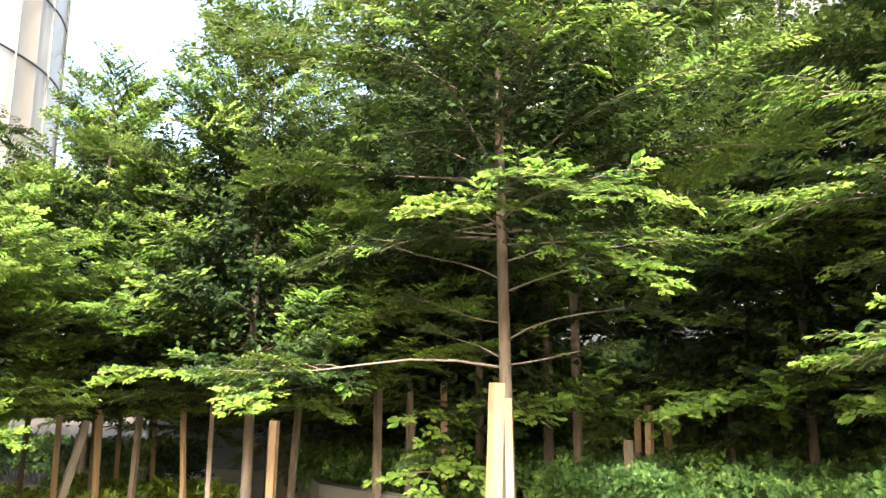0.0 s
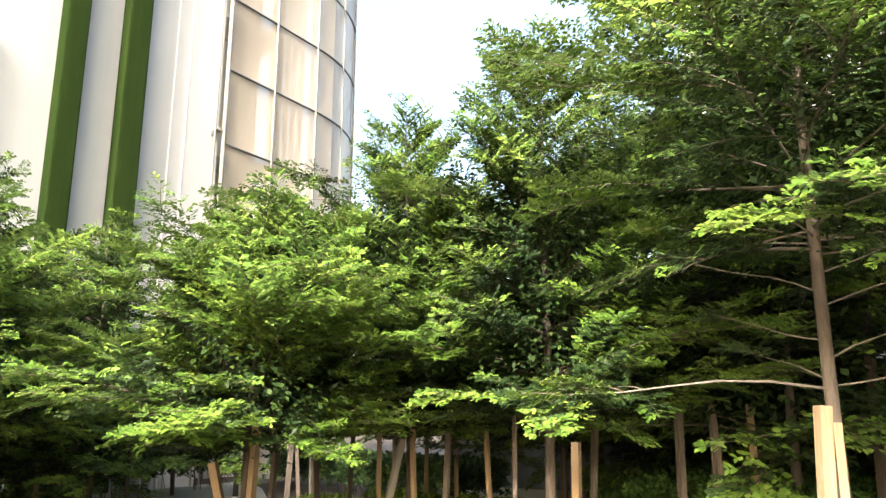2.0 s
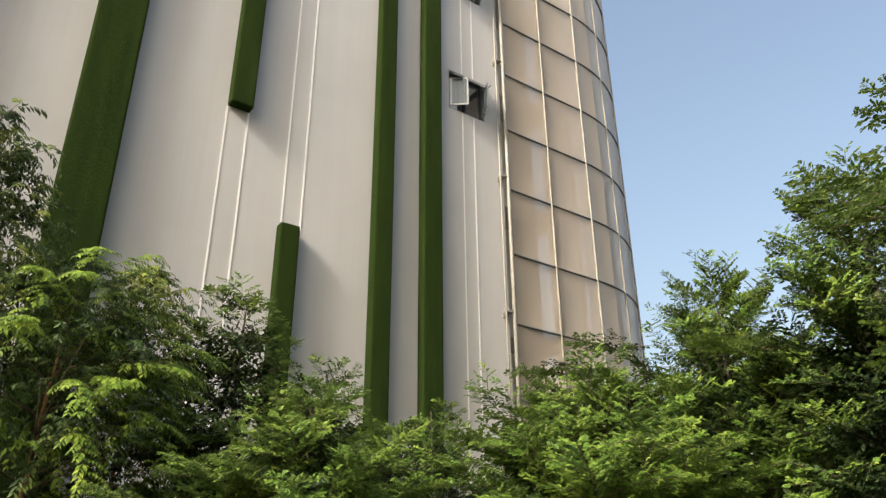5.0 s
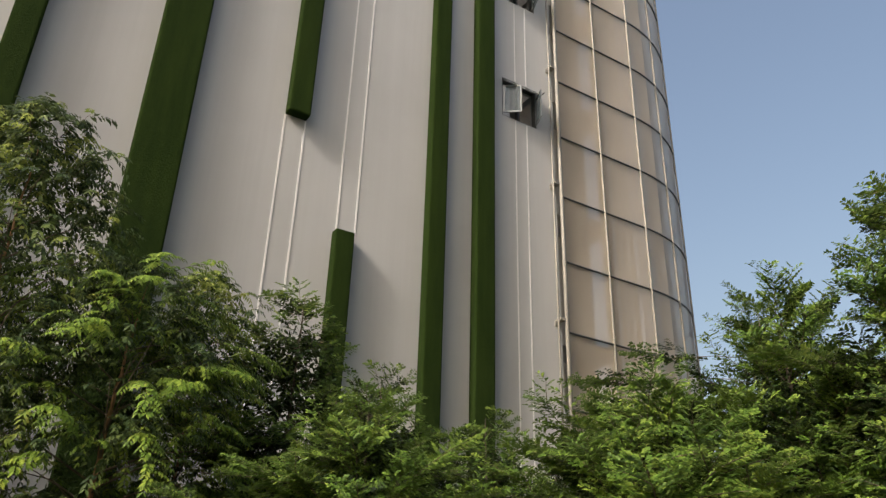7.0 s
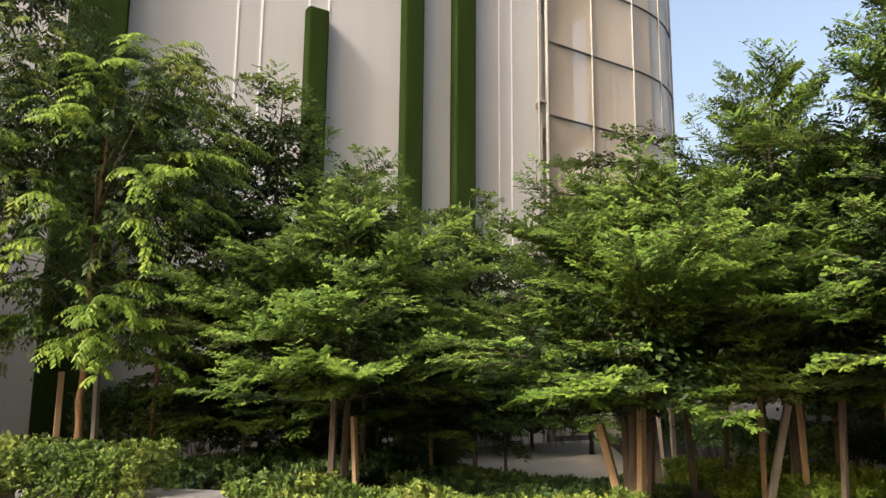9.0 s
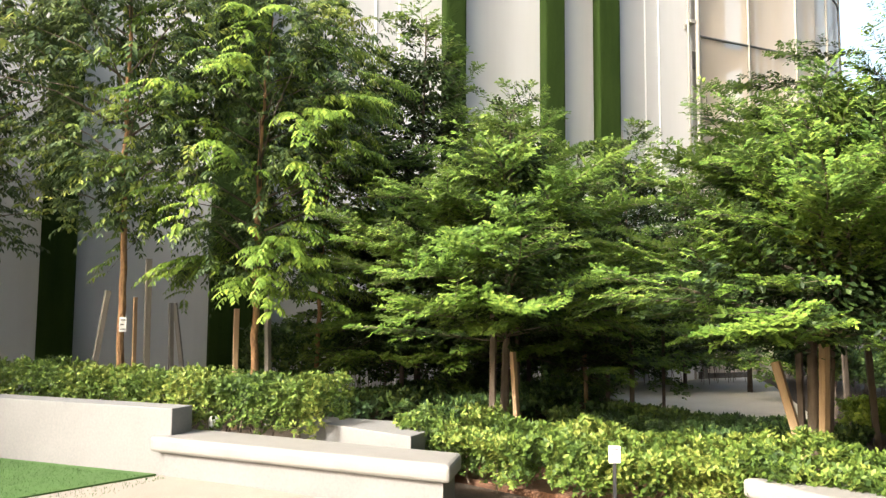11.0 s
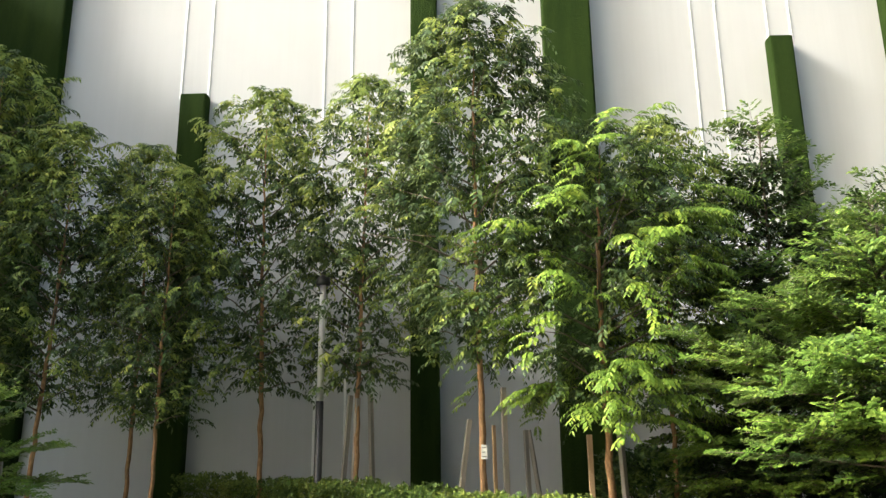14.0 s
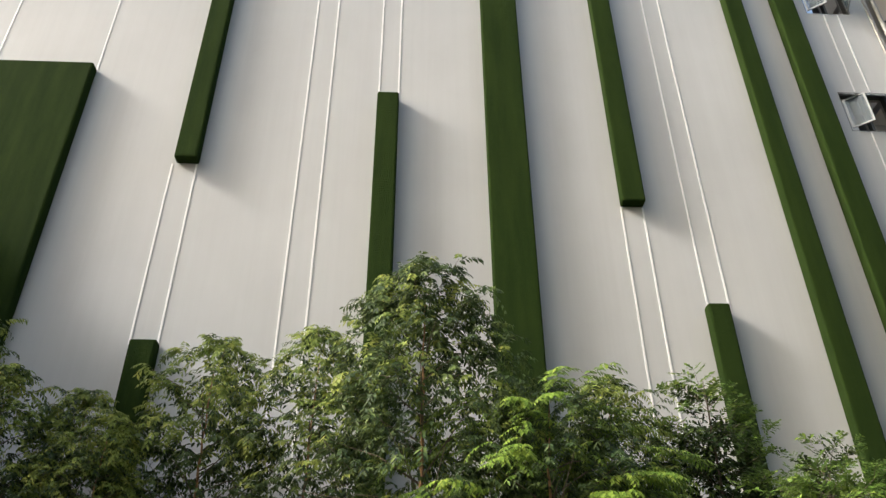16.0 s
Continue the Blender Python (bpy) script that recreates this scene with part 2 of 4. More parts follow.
def tube_arrays(paths, sides=6):
    """Tubes along many paths of (point, radius)."""
    V, Fc = [], []
    for pts in paths:
        base = len(V)
        n = len(pts)
        for i, (p, r) in enumerate(pts):
            a, b = Vector(pts[max(i - 1, 0)][0]), Vector(pts[min(i + 1, n - 1)][0])
            d = (b - a).normalized() if (b - a).length > 1e-6 else Vector((0, 0, 1))
            u = d.cross(Vector((0, 0, 1)) if abs(d.z) < 0.9 else Vector((1, 0, 0))).normalized()
            w = d.cross(u)
            for k in range(sides):
                t = 2 * math.pi * k / sides
                V.append(tuple(Vector(p) + (u * math.cos(t) + w * math.sin(t)) * r))
        for i in range(n - 1):
            for k in range(sides):
                q = base + i * sides
                Fc.append((q + k, q + (k + 1) % sides, q + sides + (k + 1) % sides, q + sides + k))
        Fc.append(tuple(base + (n - 1) * sides + k for k in range(sides)))
        Fc.append(tuple(base + k for k in reversed(range(sides))))
    return V, Fc


def leaf_object(name, base, d, up, length, width, mat, parent=None, label="", wide=0.55, fold=0.25, tip=None, tip_mat="", single=False):
    """Many leaves, each two faces folded on the midrib. Arrays of n x 3 and n."""
    base, d, up = (np.asarray(a, float) for a in (base, d, up))
    length, width = np.asarray(length, float)[:, None], np.asarray(width, float)[:, None]
    d = d / np.linalg.norm(d, axis=1, keepdims=True)
    side = np.cross(d, up)
    side /= np.linalg.norm(side, axis=1, keepdims=True) + 1e-9
    nrm = np.cross(side, d)
    midp = base + d * length * wide + nrm * width * fold * 0.5
    end = base + d * length - nrm * length * 0.08
    n = len(base)
    if single:          # small wedge-shaped leaflets, one face each
        V = np.stack([base, end + side * width * 0.5, end - side * width * 0.5], 1).reshape(-1, 3)
        tri, k = np.arange(3 * n), 1
    else:
        V = np.stack([base, midp + side * width * 0.5, end, midp - side * width * 0.5], 1).reshape(-1, 3)
        q = np.arange(n)[:, None] * 4
        tri, k = np.concatenate([q + [[0, 1, 2]], q + [[0, 2, 3]]], 1).reshape(-1), 2
    me = bpy.data.meshes.new(name)
    me.vertices.add(len(V))
    me.vertices.foreach_set("co", V.reshape(-1))
    me.loops.add(3 * k * n)
    me.loops.foreach_set("vertex_index", tri.astype(np.int32))
    me.polygons.add(k * n)
    me.polygons.foreach_set("loop_start", np.arange(0, 3 * k * n, 3, dtype=np.int32))
    me.materials.append(M[mat])
    if tip is not None:
        me.materials.append(M[tip_mat])
        me.polygons.foreach_set("material_index", np.repeat(np.asarray(tip, np.int32), k))
    me.update(calc_edges=True)
    ob = new(name, me)
    if parent:
        ob.parent = parent
    if label:
        ob["label"] = label
    return ob


# ---------------------------------------------------------------- ground
def ground_sheet():
    bm = bmesh.new()
    bmesh.ops.create_grid(bm, x_segments=80, y_segments=80, size=200)
    for v in bm.verts:
        if abs(v.co.x) < 60 and abs(v.co.y) < 60:
            v.co.z = -0.03 + 0.015 * noise.noise(v.co * 0.3)
    return tagged(part("ground", bm, "soil"), "dark bare soil under the trees", "ground", kind="structure")


ground_sheet()


def flat(name, points, z, mat, label, thick=0.06):
    bm = bmesh.new()
    prism(bm, points, z - thick, z)
    return tagged(part(name, bm, mat), label, name, kind="structure")


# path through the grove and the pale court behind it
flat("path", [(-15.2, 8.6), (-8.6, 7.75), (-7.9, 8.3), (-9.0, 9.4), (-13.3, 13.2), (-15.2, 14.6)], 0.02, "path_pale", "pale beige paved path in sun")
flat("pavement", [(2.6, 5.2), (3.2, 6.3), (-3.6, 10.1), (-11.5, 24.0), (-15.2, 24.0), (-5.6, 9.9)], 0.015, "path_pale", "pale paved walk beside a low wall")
# paved place in front of the bench and the lawn
flat("paving", [(-8.62, 0.17), (-6.2, 2.05), (-4.9, 4.1), (3.0, 3.2), (6.0, -6.0), (-4.0, -12.0), (-7.9, -1.3)], 0.0, "paving", "beige paved ground before the bench")


def lawn():
    """Short turf with blades standing along its edge."""
    edge = [(-8.62, 0.1), (-12.2, -3.45), (-14.5, -6.5), (-10.0, -12.5), (-4.2, -12.0), (-7.9, -1.3)]
    bm = bmesh.new()
    prism(bm, edge, -0.04, 0.012)
    ob = tagged(part("lawn", bm, "turf"), "short bright green lawn in front of a white wall", "lawn", kind="structure")
    rng = np.random.default_rng(5)
    n = 9000
    u = rng.random((n, 2))
    a, b = np.array([-8.4, 0.2]), np.array([-12.1, -3.4])
    p = a + (b - a) * u[:, :1] + np.array([0.71, -0.71]) * (u[:, 1:] ** 1.5 * 3.2 + 0.05) + rng.normal(0, 0.02, (n, 2))
    base = np.c_[p, np.full(n, 0.01)]
    d = np.c_[rng.normal(0, 0.35, (n, 2)), np.ones(n)]
    blades = leaf_object("grass", base, d, rng.normal(0, 1, (n, 3)), rng.uniform(0.012, 0.022, n), np.full(n, 0.006), "turf")
    tagged(blades, "short green grass blades on the lawn", "grass", kind="stuff")


lawn()

# ---------------------------------------------------------------- low walls, bench, steps
S2 = math.sqrt(0.5)


def along(p, a, b):
    """A plan point a metres along the wall's line and b metres behind it."""
    return (p[0] - S2 * a - S2 * b, p[1] - S2 * a + S2 * b)


CORNER = (-8.58, 0.22)


def planter_wall():
    for i, (s, e) in enumerate(((0.0, 2.98), (2.99, 5.3))):
        bm = bmesh.new()
        prism(bm, [along(CORNER, s, 0), along(CORNER, e, 0), along(CORNER, e, 0.3), along(CORNER, s, 0.3)], -0.1, 0.625, 0.012)
        tagged(part("planter_wall", bm, "concrete"), "low white rendered planter wall beside the lawn", "wall", "planter walls", "structure")


planter_wall()


def bench():
    root = tagged(new("bench"), "pale stone slab bench with a rounded edge on a plastered base", "bench")
    a, b = (-8.62, 0.02), (-6.25, 2.09)
    c, d = (-6.72, 2.42), (-9.02, 0.45)
    bm = bmesh.new()
    prism(bm, [a, b, c, d], 0.22, 0.37, 0.055, 4)
    part("seat", bm, "slab", root, "smooth pale stone seat slab with bullnose")
    bm = bmesh.new()
    prism(bm, [(-8.56, 0.16), (-6.36, 2.08), (-6.74, 2.36), (-8.94, 0.44)], -0.05, 0.222)
    part("base", bm, "concrete", root, "white plastered bench base")


bench()


def end_wall():
    bm = bmesh.new()
    prism(bm, [(-8.75, 1.72), (-8.55, 1.45), (-7.15, 2.12), (-7.42, 2.42), (-7.85, 2.6)], -0.1, 0.46, 0.012)
    tagged(part("planter_wall", bm, "concrete"), "short white planter wall behind the bench end", "wall", "planter walls", "structure")
    bm = bmesh.new()
    prism(bm, [(-5.06, 3.9), (-3.0, 4.0), (-2.2, 4.6), (-4.72, 4.5)], 0.22, 0.37, 0.05, 4)
    root = tagged(new("bench"), "pale stone slab bench before the clipped hedge", "bench")
    part("seat", bm, "slab", root)
    bm = bmesh.new()
    prism(bm, [(-4.9, 3.98), (-3.0, 4.06), (-2.4, 4.5), (-4.68, 4.42)], -0.05, 0.222)
    part("base", bm, "concrete", root)


end_wall()


def steps():
    """Two seating steps that run off from the end of the white wall."""
    f = lambda p, a: (p[0] + S2 * a, p[1] - S2 * a)
    g = lambda p, b: (p[0] - S2 * b, p[1] - S2 * b)
    for z, p, deep in ((0.34, (-12.02, -2.86), 0.75), (0.625, (-12.36, -3.36), 1.3)):
        root = tagged(new("seating_step"), "broad terrace step with a pale slab top and a shade-dark riser", "step", "terrace steps")
        bm = bmesh.new()
        prism(bm, [g(p, 0.0), f(g(p, 0.0), 7.0), f(g(p, deep), 7.0), g(p, deep)], z - 0.1, z, 0.015)
        part("slab", bm, "slab", root, "pale grey slab top")
        bm = bmesh.new()
        q = g(p, 0.06)
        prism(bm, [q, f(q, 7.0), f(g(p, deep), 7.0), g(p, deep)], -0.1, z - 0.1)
        # shade under the slab is painted as a dark riser
        part("riser", bm, "shaded_riser", root, "riser coloured dark for the shade below the slab")


steps()


def back_wall():
    """Low pale wall along the walk, and the boundary wall beyond."""
    line = [(3.4, 6.0), (0.0, 7.6), (-1.95, 8.7), (-3.85, 10.3), (-6.0, 14.0)]
    bm = bmesh.new()
    for p, q in zip(line, line[1:]):
        d = (Vector(q) - Vector(p)).normalized()
        nn = Vector((-d.y, d.x)) * -0.2
        prism(bm, [p, q, (q[0] + nn.x, q[1] + nn.y), (p[0] + nn.x, p[1] + nn.y)], -0.1, 0.42)
    tagged(part("low_wall", bm, "concrete"), "low pale plastered wall along the walk", "wall", kind="structure")


back_wall()

# ---------------------------------------------------------------- the tall building
WX = -15.6
PROUD = 0.3
building = tagged(new("building"), "tall pale grey clad building with dark green turf strips", "building")
WINDOWS = [15.2, 19.85, 24.5]
WY = (11.2, 12.55)
TOP = 34.0


def facade():
    bm = bmesh.new()
    t = 0.35
    box(bm, (WX - t, -46, -0.2), (WX, WY[0], TOP))
    box(bm, (WX - t, WY[1], -0.2), (WX, 13.2, TOP))
    z = -0.2
    for w in WINDOWS + [TOP]:
        box(bm, (WX - t, WY[0], z), (WX, WY[1], w))
        z = w + 1.4
    part("wall", bm, "facade", building)
    bm = bmesh.new()
    box(bm, (WX - 12.35, -46.3, -0.2), (WX - 12, 22, TOP))
    box(bm, (WX - 12, -46.3, -0.2), (WX - 0.35, -46, TOP))
    box(bm, (WX - 12.35, -46.3, TOP), (WX, 13.2, TOP + 0.3))
    part("back_wall", bm, "facade", building)
    bm = bmesh.new()
    box(bm, (WX - 3.0, 10.6, 14.0), (WX - 2.8, 13.1, 28.0))
    part("room_wall", bm, "room", building)
    # turf strips: y0, y1, z0, z1
    for y0, y1, z0, z1 in ((-11.6, -8.85, 0.0, 16.6), (-6.22, -5.66, 0.0, 8.63), (-6.22, -5.66, 13.5, TOP), (-1.41, -0.85, 0.0, 15.85),
                           (1.4, 2.42, 0.0, TOP), (4.6, 5.17, 12.5, TOP), (6.13, 6.62, 0.0, 9.73), (8.63, 9.16, 0.0, TOP), (10.12, 10.73, 0.0, TOP),
                           (-16.5, -15.9, 0.0, 11.0), (-20.0, -18.8, 0.0, TOP), (-24.2, -23.6, 9.0, TOP)):
        bm = bmesh.new()
        box(bm, (WX + 0.002, y0, z0), (WX + PROUD, y1, z1), 0.05)
        part("green_strip", bm, "green_turf", building, "dark green artificial turf strip")
    # thin white channels that carry on the strips' edges
    for y, z0, z1 in ((-6.32, 8.63, 13.5), (-5.73, 8.63, 13.5), (-3.27, 0, TOP), (-2.68, 0, TOP), (-1.39, 15.85, TOP), (-0.87, 15.85, TOP),
                      (4.62, 0, 12.5), (5.15, 0, 12.5), (6.24, 9.73, TOP), (6.73, 9.73, TOP), (11.7, 0, 15.15), (12.13, 0, 15.15),
                      (11.7, 16.65, 19.8), (12.13, 16.65, 19.8), (11.7, 21.3, 24.45), (12.13, 21.3, 24.45), (-8.87, 16.6, TOP), (-11.58, 16.6, TOP)):
        bm = bmesh.new()
        box(bm, (WX + 0.002, y - 0.022, z0), (WX + 0.01, y + 0.022, z1))
        part("channel", bm, "white", building, "thin white vertical channel")
    for z in WINDOWS:
        win = part_window(z)
        win.parent = building


def part_window(z):
    y0, y1 = WY
    bm = bmesh.new()
    f = 0.06
    box(bm, (WX - 0.2, y0, z), (WX - 0.05, y0 + f, z + 1.4))
    box(bm, (WX - 0.2, y1 - f, z), (WX - 0.05, y1, z + 1.4))
    box(bm, (WX - 0.2, y0 + f, z), (WX - 0.05, y1 - f, z + f))
    box(bm, (WX - 0.2, y0 + f, z + 1.34), (WX - 0.05, y1 - f, z + 1.4))
    box(bm, (WX - 0.2, y0 + 0.64, z + f), (WX - 0.05, y0 + 0.7, z + 1.34))
    frame_ob = part("window", bm, "dark_frame", None, "dark framed window with sashes propped open")
    for yc, ang, h in ((y0 + 0.06, 38, 1.0), (y1 - 0.06, -70, 1.0)):
        w = 0.56 if ang > 0 else -0.56
        m = Matrix.Translation((WX - 0.02, yc, z + 0.1)) @ Matrix.Rotation(radians(-ang), 4, "Z")
        bm = bmesh.new()
        for lo, hi in (((0, 0, 0), (0.03, w, 0.05)), ((0, 0, h - 0.05), (0.03, w, h)), ((0, 0, 0.05), (0.03, w * 0.09, h - 0.05)), ((0, w * 0.91, 0.05), (0.03, w, h - 0.05))):
            box(bm, lo, hi, 0, m)
        part("sash", bm, "alu", frame_ob)
        bm = bmesh.new()
        box(bm, (0.01, w * 0.09, 0.05), (0.02, w * 0.91, h - 0.05), 0, m)
        part("pane", bm, "glass", frame_ob)
    # top-hung vents, a row of three narrow panes tilted out
    m = Matrix.Translation((WX + 0.01, y0, z + 1.4)) @ Matrix.Rotation(radians(52), 4, "Y")
    bm = bmesh.new()
    w = y1 - y0
    box(bm, (0, 0, -0.02), (0.03, w, 0), 0, m)
    box(bm, (0.38, 0, -0.02), (0.42, w, 0), 0, m)
    for k in range(4):
        box(bm, (0.03, k * (w - 0.04) / 3, -0.02), (0.38, k * (w - 0.04) / 3 + 0.04, 0), 0, m)
    part("vent", bm, "dark_frame", frame_ob, "dark framed tilted top-hung vent")
    bm = bmesh.new()
    box(bm, (0.03, 0.04, -0.013), (0.38, w - 0.04, -0.007), 0, m)
    part("vent_pane", bm, "glass", frame_ob)
    bm = bmesh.new()
    box(bm, (WX - 0.02, y1 - 0.04, z + 1.1), (WX + 0.42, y1 - 0.015, z + 1.125))
    part("stay", bm, "dark_frame", frame_ob)
    return frame_ob


facade()

# rounded corner behind shade cloth
RINGS = [0.13 + 2.14 * i for i in range(0, 16)]
RAD, Y_TURN, Y_FRAME = 5.0, 16.75, 13.25
FACE = WX + 0.15


def corner_point(s):
    """The corner's plan line: s metres from the frame, straight and then turning back."""
    straight = Y_TURN - Y_FRAME
    if s <= straight:
        return Vector((FACE, Y_FRAME + s, 0))
    a = (s - straight) / RAD
    return Vector((FACE - RAD + RAD * math.cos(a), Y_TURN + RAD * math.sin(a), 0))


def cloth_corner():
    stops = [0.0, 1.75, 3.5, 5.0, 6.5, 8.0, 9.5, 11.3]
    out = lambda s: (corner_point(s + 0.05) - corner_point(s)).normalized().cross(Vector((0, 0, 1)))
    root = tagged(new("screen_frame"), "rounded tower screen of beige shade cloth on pale posts", "tower screen")
    for s in stops:
        V, Fc = tube_arrays([[(corner_point(s) + Vector((0, 0, z)) + out(s) * 0.03, 0.035 if s else 0.06) for z in (-0.1, 12, 24, RINGS[-1])]], 8)
        mesh_object("post", V, Fc, "beige_frame", root, "pale beige vertical post", True)
    for z in RINGS[1:]:
        V, Fc = tube_arrays([[(corner_point(11.3 * i / 30) + Vector((0, 0, z)) + out(11.3 * i / 30) * 0.02, 0.03) for i in range(31)]], 6)
        mesh_object("hoop", V, Fc, "dark_frame", root, "dark steel hoop", True)
    edges = [0.0, 1.75, 3.5, 4.4] + stops[3:]
    for a, b in zip(edges, edges[1:]):
        for z0, z1 in zip(RINGS, RINGS[1:]):
            V, Fc = [], []
            for i in range(7):
                s = a + (b - a) * i / 6
                for k in range(5):
                    z = z0 + (z1 - z0) * k / 4
                    sag = 0.05 * math.sin(math.pi * i / 6) * math.sin(math.pi * k / 4)
                    V.append(corner_point(s) - out(s) * (sag + 0.01) + Vector((0, 0, z)))
            Fc = [(i * 5 + k, i * 5 + k + 1, i * 5 + k + 6, i * 5 + k + 5) for i in range(6) for k in range(4)]
            mesh_object("cloth_panel", V, Fc, "sheer" if a > 4 else "scrim", root, "sheer white cloth" if a > 4 else "", True)
    # what stands behind the cloth
    bm = bmesh.new()
    for y in (15.2, 15.5, 15.8, 16.1, 16.4):
        box(bm, (FACE - 0.42, y, -0.1), (FACE - 0.3, y + 0.1, 32.0))
    part("inner_pipe", bm, "far_wall", building, "pale risers behind the cloth")
    bm = bmesh.new()
    box(bm, (FACE - 2.4, 13.2, -0.1), (FACE - 2.1, 16.3, TOP))
    for z in RINGS[2::2]:
        box(bm, (FACE - 2.1, 13.3, z), (FACE - 0.9, 16.2, z + 0.25))
    part("stair_core", bm, "facade", building, "pale stair core behind the cloth")
    # pale lattice mast seen through the sheer bay
    mast = [corner_point(q) - out(q) * 0.45 for q in (4.75, 5.6)]
    rails = [[(p + Vector((0, 0, z)), 0.05) for z in (-0.1, 16, 32)] for p in mast]
    rungs = [[(mast[k % 2] + Vector((0, 0, 0.55 * k)), 0.03), (mast[1 - k % 2] + Vector((0, 0, 0.55 * k + 0.5)), 0.03)] for k in range(58)]
    V, Fc = tube_arrays(rails + rungs, 5)
    mesh_object("lattice_mast", V, Fc, "white", building, "white lattice mast behind the sheer cloth", True)
    V, Fc = tube_arrays([[((WX + 0.14, 12.98, z), 0.03) for z in (-0.1, 12, 24, 32)]], 8)
    mesh_object("standpipe", V, Fc, "beige_frame", root, "thin pale pipe on wall brackets", True)
    for z in (4.65, 9.0, 13.35, 17.7, 22.05, 26.4):
        bm = bmesh.new()
        box(bm, (WX, 13.0, z), (WX + 0.2, 13.2, z + 0.08), 0.01)
        box(bm, (WX, 12.95, z - 0.14), (WX + 0.04, 13.08, z))
        part("bracket", bm, "beige_frame", root, "pale steel bracket on the wall")


cloth_corner()


def far_buildings():
    """Two unseen blocks added to cut the light, and a grey block beyond the grove."""
    # added out of view: throws shade on the lower wall and left trees
    bm = bmesh.new()
    box(bm, (-15.55, -17.5, -0.2), (-8.3, -13.0, 13.3))
    tagged(part("sun_blocker", bm, "far_wall"), "plain pale unseen block added to shade the lower wall", "building", kind="structure")
    # added out of view: keeps sky light off the court
    bm = bmesh.new()
    box(bm, (11, -14, -0.2), (22, 23, 30.0))
    tagged(part("sky_blocker", bm, "far_wall"), "plain pale unseen block added to hold back sky light", "building", kind="structure")
    root = tagged(new("far_building"), "pale grey building glimpsed beyond the grove", "building")
    bm = bmesh.new()
    box(bm, (-6, 24, -0.2), (30, 40, 22))
    part("wall", bm, "grey_render", root)
    for i in range(12):
        for k in range(6):
            bm = bmesh.new()
            x, z = -4.5 + 2.8 * i, 1.6 + 3.4 * k
            box(bm, (x, 23.94, z), (x + 1.5, 24.05, z + 1.5))
            part("window", bm, "dark_frame", root)
    bm = bmesh.new()
    for i in range(16):
        box(bm, (-10.5 + 1.5 * i, 16.5, -0.1), (-9.03 + 1.5 * i, 16.62, 2.4))
    tagged(part("boundary_fence", bm, "grey_render"), "pale panel fence behind the trees", "fence", kind="structure")


far_buildings()


# ---------------------------------------------------------------- trees
def trunk_path(rng, h, r, lean=0.12, steps=12, bend=0.06, knot=0.0):
    a = rng.uniform(0, 6.28)
    ph = rng.uniform(0, 6.28, 2)
    pts = []
    for i in range(steps + 1):
        u = i / steps
        x = lean * u * u * math.cos(a) + bend * math.sin(3.1 * u + ph[0]) * u
        y = lean * u * u * math.sin(a) + bend * math.sin(2.6 * u + ph[1]) * u
        swell = 1.0
        if knot and 0 < i < steps:
            x, y = x + knot * rng.uniform(-1, 1), y + knot * rng.uniform(-1, 1)
            swell += 4 * knot * rng.uniform(-1, 1)
        pts.append(((x, y, h * u), max(0.006, r * (1 - u) ** 0.75 + 0.004) * swell))
    return pts


def at_height(pts, z):
    for (p, r), (q, s) in zip(pts, pts[1:]):
        if p[2] <= z <= q[2]:
            u = (z - p[2]) / (q[2] - p[2])
            return Vector(p).lerp(Vector(q), u), r + (s - r) * u
    return Vector(pts[-1][0]), pts[-1][1]


def woody(root, trunk, limbs, bark, label, single=0):
    """The trunk with its limbs; the lowest limbs may stand as branches of their own."""
    V, Fc = tube_arrays([trunk], 9)
    nf = len(Fc)
    V2, F2 = tube_arrays(limbs[single:], 4)
    ob = mesh_object("trunk", V + V2, Fc + [tuple(i + len(V) for i in f) for f in F2], bark, root, label, True)
    ob.data.materials.append(M["twig"])
    ob.data.polygons.foreach_set("material_index", np.r_[np.zeros(nf, np.int32), np.ones(len(F2), np.int32)])
    for limb in limbs[:single]:
        V, Fc = tube_arrays([limb], 6)
        mesh_object("branch", V, Fc, "limb", root, "bare thin pale grey-brown branch", True)


